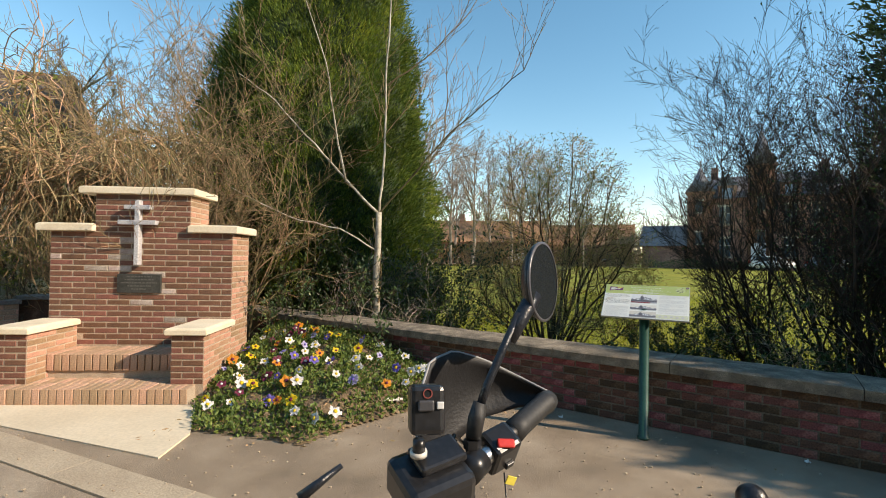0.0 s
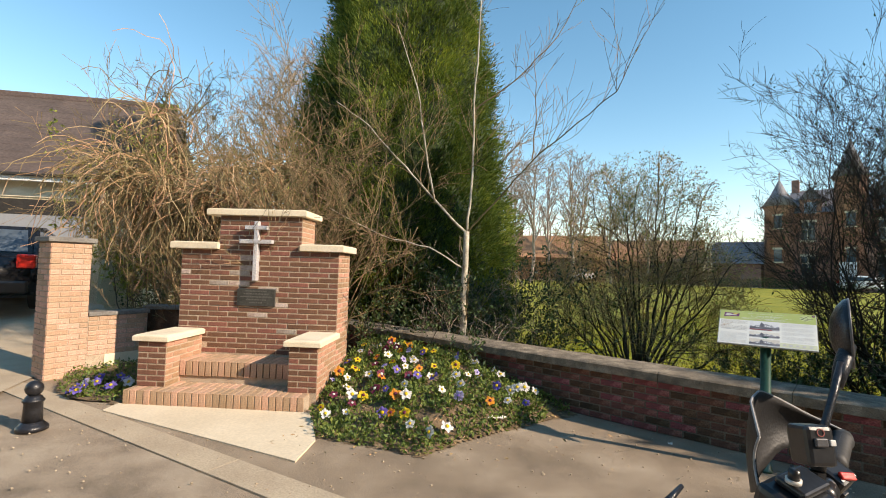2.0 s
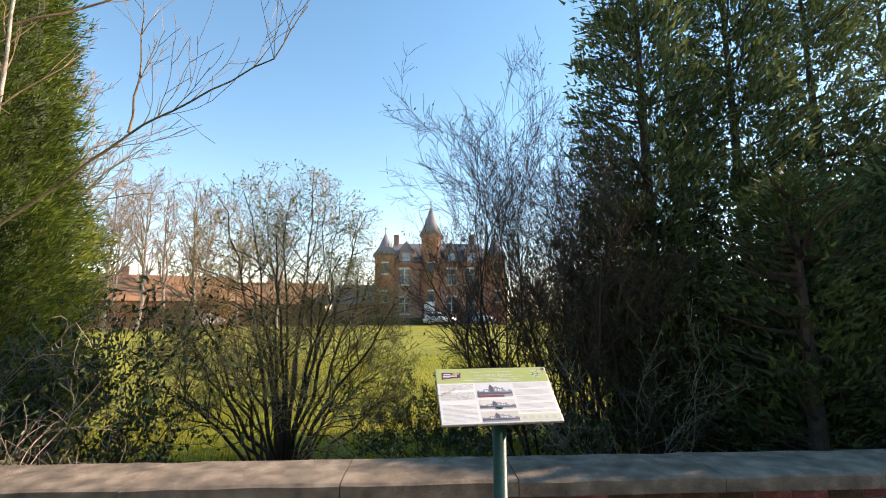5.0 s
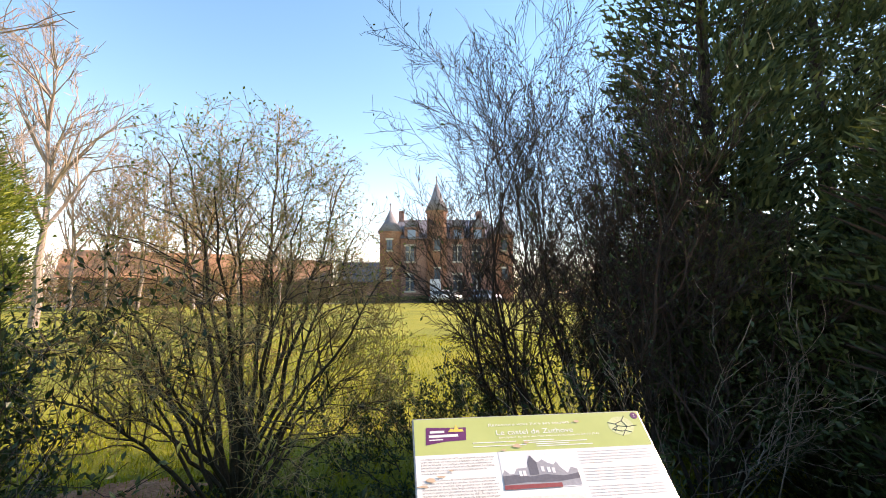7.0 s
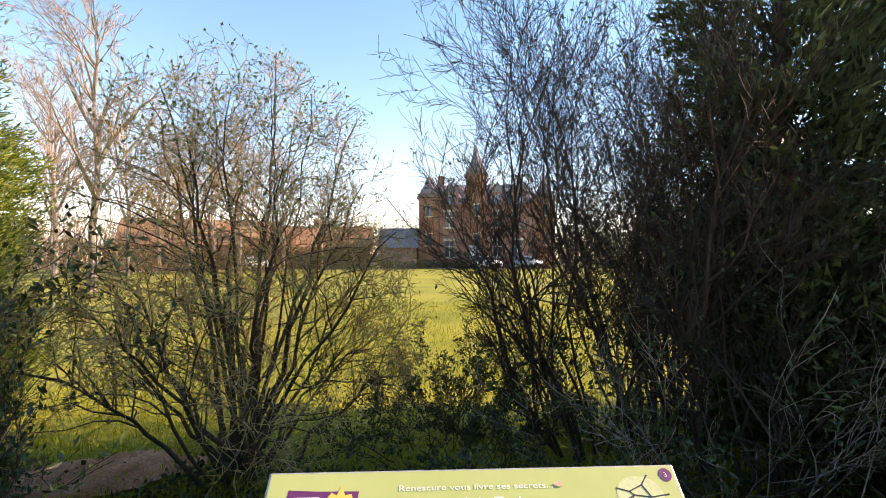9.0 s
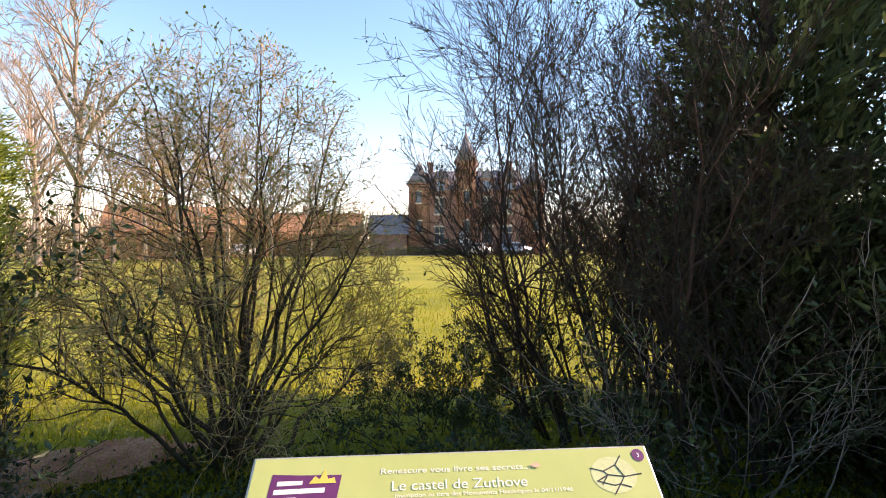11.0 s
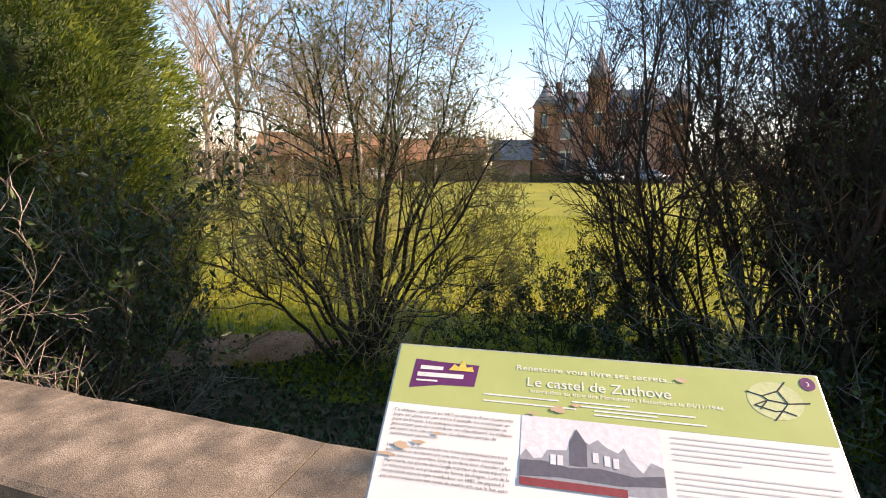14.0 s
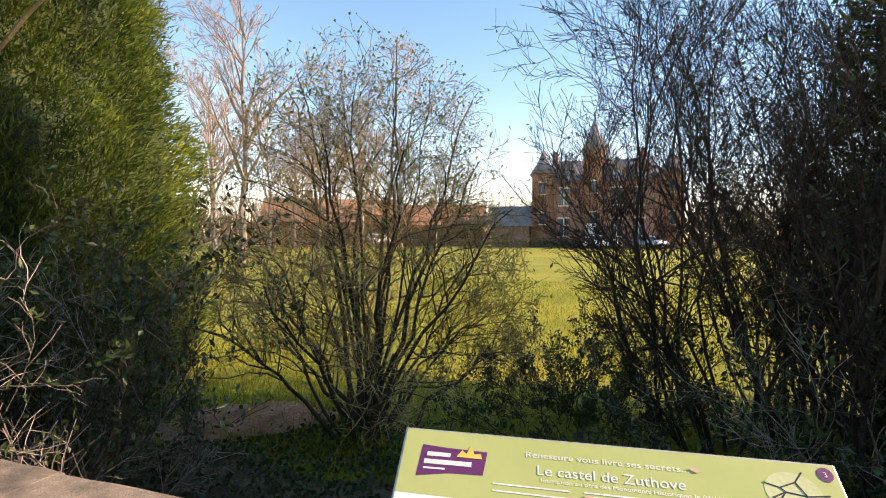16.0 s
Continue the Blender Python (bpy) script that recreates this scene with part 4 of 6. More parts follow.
# brambles and dead bush round the birch
shrub("bramble", on_park(-1.0, 6.95), 26, 1.75, 1.15, 81, "tangle of bare bramble canes with dark leaves round the birch", M_BARK_DARK, M_LEAF_DARK, 6500, 6, 2, 0.33, foot=0.9, radius=0.007, leaf_size=0.06, low=0.3)
shrub("bramble", on_park(-1.7, 7.5), 26, 1.5, 1.3, 82, "dark leafy bramble bank behind the low wall", M_BARK_DARK, M_LEAF_DARK, 5200, 5, 2, 0.33, foot=1.0, radius=0.009, leaf_size=0.06, low=0.3)
shrub("bramble", on_park(-0.50, 6.80), 34, 2.4, 1.1, 83, "bare arching grey-brown canes tangled before the cypress", M_TWIG_CANE, M_LEAF_DARK, 2600, 8, 2, 0.40, foot=0.8, radius=0.0085, leaf_size=0.05, low=0.25, side=1.0, shrink=0.42, up=0.02, limit=lambda p: (p.x / 1.15) ** 2 + (p.y / 0.95) ** 2 < 1 and p.z < 2.9)
# tan bushes behind the memorial
for k, (x, y, h, s) in enumerate(((-3.55, 7.15, 4.3, 1.4), (-5.2, 8.6, 4.3, 1.6), (-4.5, 7.0, 3.2, 1.3))):
    tagged(shrub("brown_bush", on_park(x, y), 22, h, s, 90 + k, "dense bare tan-brown bush behind the memorial", M_TWIG_TAN, M_LEAF, 500, 6, 3, 0.24, foot=0.7, radius=0.022, leaf_size=0.035, low=0.45, thin=0.003), group="bare bushes behind the memorial")

# contorted willow: a short trunk, arching limbs, twisted hanging twigs
willow = thing("willow", Matrix.Translation((-5.8, 7.4, 0)), "contorted willow with orange-brown twisted drooping twigs", "tree")
rng = random.Random(31)
wt, wl, wf = Mass(), Mass(), Mass()
wt.tube([Vector((0, 0, -0.1)), Vector((0.03, 0, 0.6)), Vector((-0.06, 0.03, 1.2)), Vector((-0.02, 0.05, 1.8))], [0.16, 0.13, 0.125, 0.10], 9)
for k in range(26):
    w = 2 * math.pi * k / 26 + rng.uniform(-0.2, 0.2)
    reach = rng.uniform(1.0, 2.1)
    rise = rng.uniform(1.1, 2.7)
    p0 = Vector((-0.02, 0.05, rng.uniform(1.2, 1.8)))
    p1 = p0 + Vector((math.cos(w) * reach * 0.35, math.sin(w) * reach * 0.35, rise * 0.7))
    p2 = p0 + Vector((math.cos(w) * reach * 0.75, math.sin(w) * reach * 0.75, rise))
    p3 = p0 + Vector((math.cos(w) * reach, math.sin(w) * reach, rise * 0.8))
    pts = []
    for j in range(13):
        f = j / 12
        a, b, c = p0.lerp(p1, f), p1.lerp(p2, f), p2.lerp(p3, f)
        q = a.lerp(b, f).lerp(b.lerp(c, f), f)
        pts.append(q + rnd_dir(rng) * 0.045)
    wl.tube(pts, [0.045 * (1 - 0.8 * j / 12) for j in range(13)], 5)
    for j in range(62):
        i = rng.randrange(3, 13)
        p = pts[i].copy()
        d = (rnd_dir(rng, 0.3) + Vector((math.cos(w), math.sin(w), 0)) * 0.5).normalized()
        tpts, tr = [p.copy()], [0.0085]
        n = rng.randrange(7, 13)
        for m in range(n):
            d = (d + rnd_dir(rng) * 0.5 + Vector((0, 0, -0.20))).normalized()
            p = p + d * rng.uniform(0.10, 0.17)
            if p.z < 0.9:
                break
            tpts.append(p.copy())
            tr.append(0.0085 * (1 - 0.6 * m / n))
        if len(tpts) > 2:
            wf.tube(tpts, tr, 3)
wt.link("trunk", M_BIRCH, willow, "pale grey trunk", True)
tagged(wl.link("limbwork", M_TWIG_TAN, willow), kind="stuff")
tagged(wf.link("twigwork", M_TWIG_ORANGE, willow), kind="stuff")
shrub("green_bush", Vector((-7.3, 8.3, 0)), 16, 3.3, 0.9, 33, "green leafy bush beside the willow", M_BARK, M_LEAF, 6000, 5, 2, 0.25, foot=0.4, radius=0.012, leaf_size=0.08)

# ivy and leaf litter behind the wall
lv = [WALL_AT + WALL_A * a + WALL_N * s for s in (0.42, 1.2, 2.0, 2.6 ) for a in range(-5, 9)]
lv = [Vector((p.x, p.y, on_park(p.x, p.y).z + 0.012)) + WALL_N * (0.5 * noise.noise(p * 0.9) if i >= 42 else 0) for i, p in enumerate(lv)]
tagged(link("leaf_mould", lv, [(r * 14 + c, r * 14 + c + 1, (r + 1) * 14 + c + 1, (r + 1) * 14 + c) for r in range(3) for c in range(13)], M_BED), "dark leaf mould under the ivy behind the wall", "soil", kind="structure")
rng = random.Random(51)
iv = Mass()
for k in range(27000):
    a, s = rng.uniform(-4.4, 7.5), 0.5 + rng.random() ** 1.1 * 2.9
    p = WALL_AT + WALL_A * a + WALL_N * s
    if ((p.x - 0.62) / 0.95) ** 2 + ((p.y - 8.35) / 0.5) ** 2 < 1.1 and k % 12:
        continue
    hump = 0.05 + 0.30 * max(0, noise.noise(Vector((a * 1.3, s * 1.6, 5))) + 0.35) * max(0.3, 1.25 - s / 2.9)
    p.z = park_z(s) + rng.random() ** 0.7 * hump
    d = rnd_dir(rng, 0.9)
    z = rng.uniform(0.025, 0.065)
    iv.leaf(p, d, across(d, rng), z, z * 0.8)
tagged(iv.link("ivy", M_LEAF_DARK), "dark ivy and bramble leaves carpeting the ground behind the wall", "ground cover", kind="stuff")
rng = random.Random(52)
gr = Mass()
for k in range(46000):
    a, s = rng.uniform(-4.0, 8.0), 2.7 + rng.random() ** 1.8 * 15
    p = WALL_AT + WALL_A * a + WALL_N * s
    p.z = park_z(s) - 0.01
    d = rnd_dir(rng, 2.0)
    gr.blade(p, d, across(d, rng), rng.uniform(0.05, 0.16), rng.uniform(0.008, 0.018))
tagged(gr.link("grass", M_GRASS), "bright green grass blades on the park lawn", "grass", kind="stuff")


def soil_z(x, y):
    dx, dy = (x - 0.62) / 0.95, (y - 8.35) / 0.5
    return on_park(x, y).z + 0.02 + 0.05 * max(0, 1 - dx * dx - dy * dy) + 0.03 * noise.noise(Vector((x * 6, y * 6, 2)))


heightfield("bare_earth", lambda x, y: ((x - 0.62) / 0.95) ** 2 + ((y - 8.35) / 0.5) ** 2 < 1 + 0.5 * noise.noise(Vector((x * 3, y * 3, 0))), soil_z, -0.6, 1.9, 7.6, 9.1, 0.06, M_SOIL, "patch of bare reddish earth beside the shrub", "soil")

# ---- gate post and low walls beside the drive ----
GATE = pose(-5.77, 4.75, 0, 0, 0, -27)
gate_post = thing("gate_post", GATE, "square weathered tan-red brick gate post with a grey cap", "gate post")
part("mortar_core", box(-0.404, -0.006, 0.006, 0.414, -0.05, 1.66), M_MORTAR, gate_post)
part("post_cap", box(-0.45, 0.04, -0.04, 0.46, 1.66, 1.72, 0.008), M_GREY_CAP, gate_post, "thin grey stone cap")
low_wall = thing("low_wall", GATE, "low tan brick garden wall with a grey coping", "wall")
part("mortar_core", box(-0.21, -0.012, 0.42, 1.12, -0.05, 0.74), M_MORTAR, low_wall)
part("coping", box(-0.24, 0.015, 0.42, 1.14, 0.74, 0.79, 0.006), M_GREY_CAP, low_wall, "thin grey coping slab")
part("plinth_patch", box(-0.02, 0.0, 0.62, 1.12, 0.02, 0.24, 0.004), M_CAPSTONE, low_wall, "pale rendered patch at the foot")
back_wall = thing("garden_wall", pose(-5.40, 5.86, 0, 0, 0, 14), "dark shaded brick garden wall behind the memorial", "wall")
part("wall_body", box(0, 1.6, 0, 0.22, -0.1, 0.78), M_BRICK_OLD, back_wall)
part("coping", box(-0.02, 1.62, -0.03, 0.25, 0.78, 0.83, 0.006), M_GREY_CAP, back_wall)

# cast-iron bollard
bollard = thing("bollard", Matrix.Translation((-4.38, 3.36, 0)), "short black cast-iron bollard with a ball top", "bollard")
part("base", lathe([(0.115, 0), (0.115, 0.025), (0.10, 0.04), (0.085, 0.055), (0.075, 0.07)], 24), M_IRON, bollard, smooth=True)
part("shaft", lathe([(0.072, 0.07), (0.068, 0.16), (0.066, 0.23), (0.078, 0.238), (0.078, 0.252), (0.066, 0.26), (0.06, 0.275), (0.045, 0.29)], 24), M_IRON, bollard, smooth=True)
part("ball", lathe([(0.02, 0.285)] + [(0.066 * math.sin(math.pi * k / 12), 0.345 - 0.066 * math.cos(math.pi * k / 12)) for k in range(2, 12)] + [(0.004, 0.411)], 24), M_IRON, bollard, smooth=True)

copy_thing(bollard, Matrix.Translation((1.38, 2.02, 0)))


# ---- flowers ----
def pansy(petal_mat, heart_mat, seed, ruffle=1.0):
    """A pansy: five broad overlapping petals round a small heart, on a short stalk with leaves."""
    r = random.Random(seed)
    root = thing("pansy", Matrix.Identity(4), "", "flower", "pansies in the flower beds")
    for k in range(5):
        w = 2 * math.pi * k / 5 + 0.3
        v, f = [(0, 0, 0)], []
        n = 8
        for j in range(n + 1):
            a = w + (j / n - 0.5) * 1.75
            rr = 0.036 * (0.55 + 0.45 * math.sin(math.pi * j / n)) * r.uniform(0.9, 1.1)
            v.append((math.cos(a) * rr, math.sin(a) * rr, 0.004 * k / 5 + 0.006 * ruffle * math.sin(j * 1.9 + k)))
        f = [(0, j, j + 1) for j in range(1, n + 1)]
        o = link("petal", v, f, petal_mat, root, smooth=True)
    h = part("heart", lathe([(0.011, 0.006), (0.008, 0.010), (0.002, 0.012)], 8), heart_mat, root)
    st = Mass()
    st.tube([Vector((0, 0, 0)), Vector((0.004, 0, -0.05)), Vector((0.0, 0.01, -0.12))], [0.0022, 0.0022, 0.0025], 4)
    st.link("stalk", M_LEAF_BED, root)
    lf = Mass()
    for k in range(7):
        d = rnd_dir(r, 0.3)
        lf.leaf(Vector((0, 0, -0.07)) + d * 0.015, d, across(d, r), r.uniform(0.05, 0.08), 0.03)
    tagged(lf.link("leafage", M_LEAF_BED, root), kind="stuff")
    return root


def petal(name, c):
    return material(name, [tuple(v * 0.8 for v in c), c], 30, 0.6, 0.0, 90, translucent=0.25, grain=0.1)


P_WHITE, P_YELLOW, P_BLUE = petal("white_petal", (0.82, 0.80, 0.78)), petal("yellow_petal", (0.80, 0.58, 0.02)), petal("violet_blue_petal", (0.17, 0.12, 0.48))
P_MAROON, P_ORANGE, P_LILAC = petal("maroon_petal", (0.17, 0.015, 0.05)), petal("orange_petal", (0.72, 0.28, 0.02)), petal("lilac_petal", (0.50, 0.45, 0.68))
kinds = [(P_WHITE, P_YELLOW, "white pansy in the soil bed"), (P_YELLOW, P_MAROON, "yellow pansy with a dark heart in the soil bed"), (P_BLUE, P_YELLOW, "violet-blue pansy in the soil bed"), (P_MAROON, P_WHITE, "maroon pansy with a pale heart in the bed"), (P_ORANGE, P_MAROON, "orange pansy with a dark heart in the bed"), (P_LILAC, P_BLUE, "pale lilac pansy with a blue heart in the bed")]
stock = [tagged(pansy(a, b, 7 + k), label) for k, (a, b, label) in enumerate(kinds)]
rng = random.Random(99)
spots = [(-1.62, 5.60, 0), (-2.05, 4.40, 0), (-1.6, 5.3, 1)]
plan = []
while len(plan) < 84:
    x, y = rng.uniform(-2.25, 0.1), rng.uniform(3.6, 6.2)
    if not in_bed(x, y) or not in_bed(x, y - 0.12) or not in_bed(x + 0.1, y):
        continue
    s = -(Vector((x, y, 0)) - WALL_AT).dot(WALL_N)
    if s < 0.12 or any((x - a) ** 2 + (y - b) ** 2 < 0.012 for a, b, *_ in plan):
        continue
    right = x > -1.2
    weights = (9, 1.2, 2.0, 1.0, 0.3, 2.2) if right else (4, 4, 2.2, 4.5, 2.4, 1.2)
    plan.append((x, y, rng.choices(range(6), weights)[0], bed_z(x, y)))
for k in range(17):
    x, y = rng.uniform(-5.0, -4.35), rng.uniform(4.15, 4.8)
    if in_bed2(x, y):
        plan.append((x, y, rng.choices(range(6), (1, 0, 6, 1, 0, 2))[0], bed2_z(x, y)))
first = set()
for x, y, kind, z in plan:
    tilt = pose(x, y, z + rng.uniform(0.07, 0.12), rng.uniform(25, 65), rng.uniform(-25, 25), rng.uniform(-60, 60))
    size = rng.uniform(1.0, 1.7)
    src = stock[kind]
    if kind not in first:
        first.add(kind)
        src.matrix_basis = tilt @ Matrix.Scale(size, 4)
        continue
    o = copy_thing(src, tilt)
    o.scale = (size, size, size)
    o.matrix_basis = tilt @ Matrix.Scale(size, 4)
rng = random.Random(101)
wd = Mass()
for k in range(30000):
    if k < 28000:
        x, y = rng.uniform(-2.4, 0.3), rng.uniform(3.4, 6.6)
        if not in_bed(x, y) or noise.noise(Vector((x * 4, y * 4, 9))) < -0.42 + 0.25 * rng.random():
            continue
        z = bed_z(x, y)
    else:
        x, y = rng.uniform(-5.6, -4.2), rng.uniform(4.1, 5.5)
        if not in_bed2(x, y):
            continue
        z = bed2_z(x, y)
    d = rnd_dir(rng, 0.9)
    s = rng.uniform(0.02, 0.055)
    wd.leaf(Vector((x, y, z + rng.random() ** 1.6 * 0.07)), d, across(d, rng), s, s * rng.uniform(0.35, 0.7))
tagged(wd.link("bed_weeds", M_LEAF_BED), "low green weeds and pansy leaves over the bed", "ground cover", kind="stuff")
dry = Mass()
for k in range(2600):
    x, y = rng.uniform(-2.3, 0.6), rng.uniform(3.3, 6.3)
    inside = in_bed(x, y)
    if not inside and rng.random() < 0.93:
        continue
    z = bed_z(x, y) if inside else 0.004
    d = rnd_dir(rng, 0.1)
    d.z = abs(d.z) * 0.3
    d.normalize()
    dry.leaf(Vector((x, y, z + 0.01)), d, across(d, rng), rng.uniform(0.02, 0.06), rng.uniform(0.006, 0.02))
M_DRY = material("dry_leaf", [(0.25, 0.16, 0.07), (0.42, 0.30, 0.15)], 5, 0.85, 0.0, 30, vary=0.4, island=True)
tagged(dry.link("leaf_litter", M_DRY), "dry brown leaves and stalks strewn over the bed", "leaf litter", kind="stuff")


def crumple(name, at, size, mat, seed, label):
    """A crumpled flat scrap."""
    r = random.Random(seed)
    n, v, f = 9, [], []
    for i in range(n):
        for j in range(n):
            a, b = (i / (n - 1) - 0.5), (j / (n - 1) - 0.5)
            k = size * (1 - 0.25 * (abs(a) + abs(b)) * r.random())
            v.append((a * k * 2, b * k * 1.3, 0.012 + 0.028 * max(0, noise.noise(Vector((a * 5, b * 5, seed)))) + r.uniform(0, 0.006)))
    for i in range(n - 1):
        for j in range(n - 1):
            f.append((i * n + j, (i + 1) * n + j, (i + 1) * n + j + 1, i * n + j + 1))
    o = link(name, v, f, mat)
    o.matrix_basis = Matrix.Translation(at)
    return tagged(o, label, "litter")


crumple("crumpled_paper", (-0.445, 4.20, bed_z(-0.445, 4.20) + 0.02), 0.085, material("soiled_paper", [(0.78, 0.74, 0.68), (0.80, 0.77, 0.72), (0.62, 0.34, 0.16)], 14, 0.8, 0.2, 60), 2, "crumpled white paper with orange stains on the pavement")
crumple("wilted_flower", (-0.27, 4.47, 0.03), 0.055, P_LILAC, 5, "wilted pale flower lying at the bed's edge")
crumple("paper_scrap", (1.04, 4.05, 0.0), 0.018, M_WHITE, 6, "small white paper scrap on the asphalt")
crumple("paper_scrap", (2.55, 3.2, 0.0), 0.018, M_WHITE, 7, "small white paper scrap in the shade")
rng = random.Random(77)
peb = Mass()
for k in range(900):
    x, y = rng.uniform(-4.5, 3.2), rng.uniform(1.8, 5.2)
    s = (Vector((x, y, 0)) - WALL_AT).dot(WALL_N)
    if s > -0.02 or in_bed(x, y) or (x < -2.0 and y > 4.1):
        continue
    q = rng.uniform(0.003, 0.009)
    p = Vector((x, y, 0.002 + q * 0.4))
    peb.tube([p - Vector((q, 0, 0)), p, p + Vector((q, q * 0.3, 0))], [q * 0.5, q * 0.9, q * 0.4], 5)
tagged(peb.link("grit", M_KERB), "grit and small stones scattered on the pavement", "grit", kind="stuff")
tw2 = Mass()
for k in range(26):
    x, y = rng.uniform(-0.6, 1.4), rng.uniform(3.3, 4.3)
    if in_bed(x, y):
        continue
    grow(tw2, rng, Vector((x, y, 0.006)), Vector((rng.uniform(-1, 1), rng.uniform(-1, 1), 0)).normalized(), rng.uniform(0.06, 0.22), 0.002, 1, 0, 0.2, 1, 0.7, 0.5, None, 4, 4, 0.0012)
for i, q in enumerate(tw2.v):
    tw2.v[i] = Vector((q.x, q.y, 0.006 + abs(q.z - 0.006) * 0.15))
tagged(tw2.link("fallen_twigs", M_TWIG_TAN), "thin dry twigs lying on the pavement", "twigs", kind="stuff")

# ---- motor scooter handlebar, close to the camera ----
scooter = thing("motor_scooter", Matrix.Identity(4), "black motor scooter handlebar with hand guards, mirror and red switch", "scooter")
M_GUARD = material("guard_plastic", [(0.008, 0.008, 0.009), (0.014, 0.014, 0.016)], 6, 0.55, 0.08, 200)
M_GUARD_EDGE = plain("pale_guard_edge", (0.30, 0.30, 0.30), 0.6)
M_CHROME = material("bright_tube", [(0.45, 0.45, 0.46), (0.60, 0.60, 0.61)], 6, 0.28, 0.05, 60, metal=1.0)
M_MIRROR_BACK = material("mirror_shell", [(0.010, 0.012, 0.016), (0.02, 0.023, 0.03)], 5, 0.3, 0.15, 220)
M_RED = plain("red_switch", (0.62, 0.035, 0.025), 0.4)
M_TAG = plain("yellow_tag", (0.80, 0.66, 0.10), 0.5)


def rod(name, pts, radii, mat, parent, sides=14, label=""):
    m = Mass()
    m.tube([Vector(p) for p in pts], radii, sides)
    return m.link(name, mat, parent, label, True)


mirror = part("mirror", lathe([(0.006, -0.024), (0.026, -0.021), (0.046, -0.012), (0.058, -0.002), (0.060, 0.003), (0.0585, 0.006)], 36, True), M_MIRROR_BACK, scooter, "oval black mirror shell", True)
GLASS_WAY = Vector((0.83, -0.55, 0.06)).normalized()
mc = Vector((0.131, 0.632, 1.371))
mirror.matrix_basis = look(mc, mc - GLASS_WAY, 0) @ Matrix.Diagonal((0.95, 1.0, 1, 1))
part("rim", lathe([(0.0575, 0.004), (0.0615, 0.0045), (0.0615, 0.0075), (0.0575, 0.008)], 36, False), plain("mirror_rim", (0.10, 0.10, 0.11), 0.3), mirror, smooth=True)
M_MIRROR = plain("dusty_mirror_glass", (0.045, 0.055, 0.063), 0.22, 0.6)
part("glass", lathe([(0.0578, 0.0062), (0.0578, 0.0068)], 36), M_MIRROR, mirror, "dark reflecting mirror glass")
rod("mirror_socket", [(0.120, 0.610, 1.352), (0.108, 0.600, 1.338), (0.092, 0.587, 1.314), (0.078, 0.576, 1.288)], [0.0105, 0.0125, 0.0115, 0.0085], M_MIRROR_BACK, scooter)
rod("mirror_stem", [(0.092, 0.587, 1.326), (0.066, 0.566, 1.277), (0.044, 0.552, 1.232), (0.034, 0.544, 1.205)], [0.0058, 0.0058, 0.0058, 0.006], M_MIRROR_BACK, scooter)
rod("stem_boot", [(0.035, 0.545, 1.21), (0.029, 0.541, 1.19), (0.025, 0.538, 1.165)], [0.010, 0.0115, 0.0105], M_RUBBER, scooter)
part("lock_nut", lathe([(0.012, 0), (0.012, 0.012)], 6), M_BLACK, scooter).matrix_basis = pose(0.024, 0.537, 1.152)
# bar, clamp and grip
rod("handlebar", [(-0.02, 0.46, 1.085), (0.005, 0.50, 1.118), (0.035, 0.535, 1.137), (0.07, 0.575, 1.148), (0.155, 0.68, 1.172)], [0.0125] * 5, M_CHROME, scooter, 16, "bright metal bar")
rod("clamp", [(0.015, 0.515, 1.128), (0.035, 0.537, 1.138)], [0.0185, 0.0185], M_BLACK, scooter)
rod("grip", [(0.085, 0.592, 1.152), (0.10, 0.612, 1.157), (0.145, 0.668, 1.170), (0.150, 0.674, 1.171), (0.160, 0.687, 1.174)], [0.0175, 0.0165, 0.0165, 0.0185, 0.016], M_RUBBER, scooter, 18, "ribbed black rubber grip")
for k in range(7):
    a = 2 * math.pi * k / 7
    off = Vector((-0.2 * math.cos(a), 0.15 * math.cos(a), math.sin(a))) * 0.0165
    rod("grip_rib", [Vector((0.098, 0.61, 1.156)) + off, Vector((0.143, 0.666, 1.169)) + off], [0.0012, 0.0012], M_RUBBER, scooter, 5)
sw = part("switch_housing", box(-0.024, 0.024, -0.021, 0.021, -0.028, 0.024, 0.007), M_BLACK, scooter)
sw.matrix_basis = pose(0.062, 0.566, 1.142, 38) @ pose(0, 0, 0, 0, 10, 35)
red = part("kill_switch", box(-0.012, 0.012, -0.006, 0.006, 0.0, 0.006, 0.002), M_RED, sw, "red rocker switch")
red.matrix_basis = pose(-0.004, -0.012, 0.024, 12, 0, -30)
for q in ((-0.016, -0.013), (0.012, -0.016)):
    part("switch_mark", box(-0.003, 0.003, -0.0018, 0.0018, 0.0, 0.0006), M_WHITE, sw).matrix_basis = pose(q[0], q[1], 0.0242)
sb = part("starter_button", box(-0.007, 0.007, -0.004, 0.002, -0.005, 0.005, 0.0015), M_BLACK, sw)
sb.matrix_basis = pose(0.004, -0.022, -0.012)
part("paper_tag", box(-0.007, 0.007, -0.001, 0.001, -0.008, 0.004, 0.0005), M_TAG, scooter, "small yellow tag").matrix_basis = pose(0.078, 0.545, 1.108, 10, 20, 20)
rod("brake_lever", [(0.03, 0.585, 1.13), (0.075, 0.63, 1.128), (0.13, 0.70, 1.14), (0.16, 0.735, 1.15)], [0.007, 0.006, 0.0055, 0.007], M_BLACK, scooter)
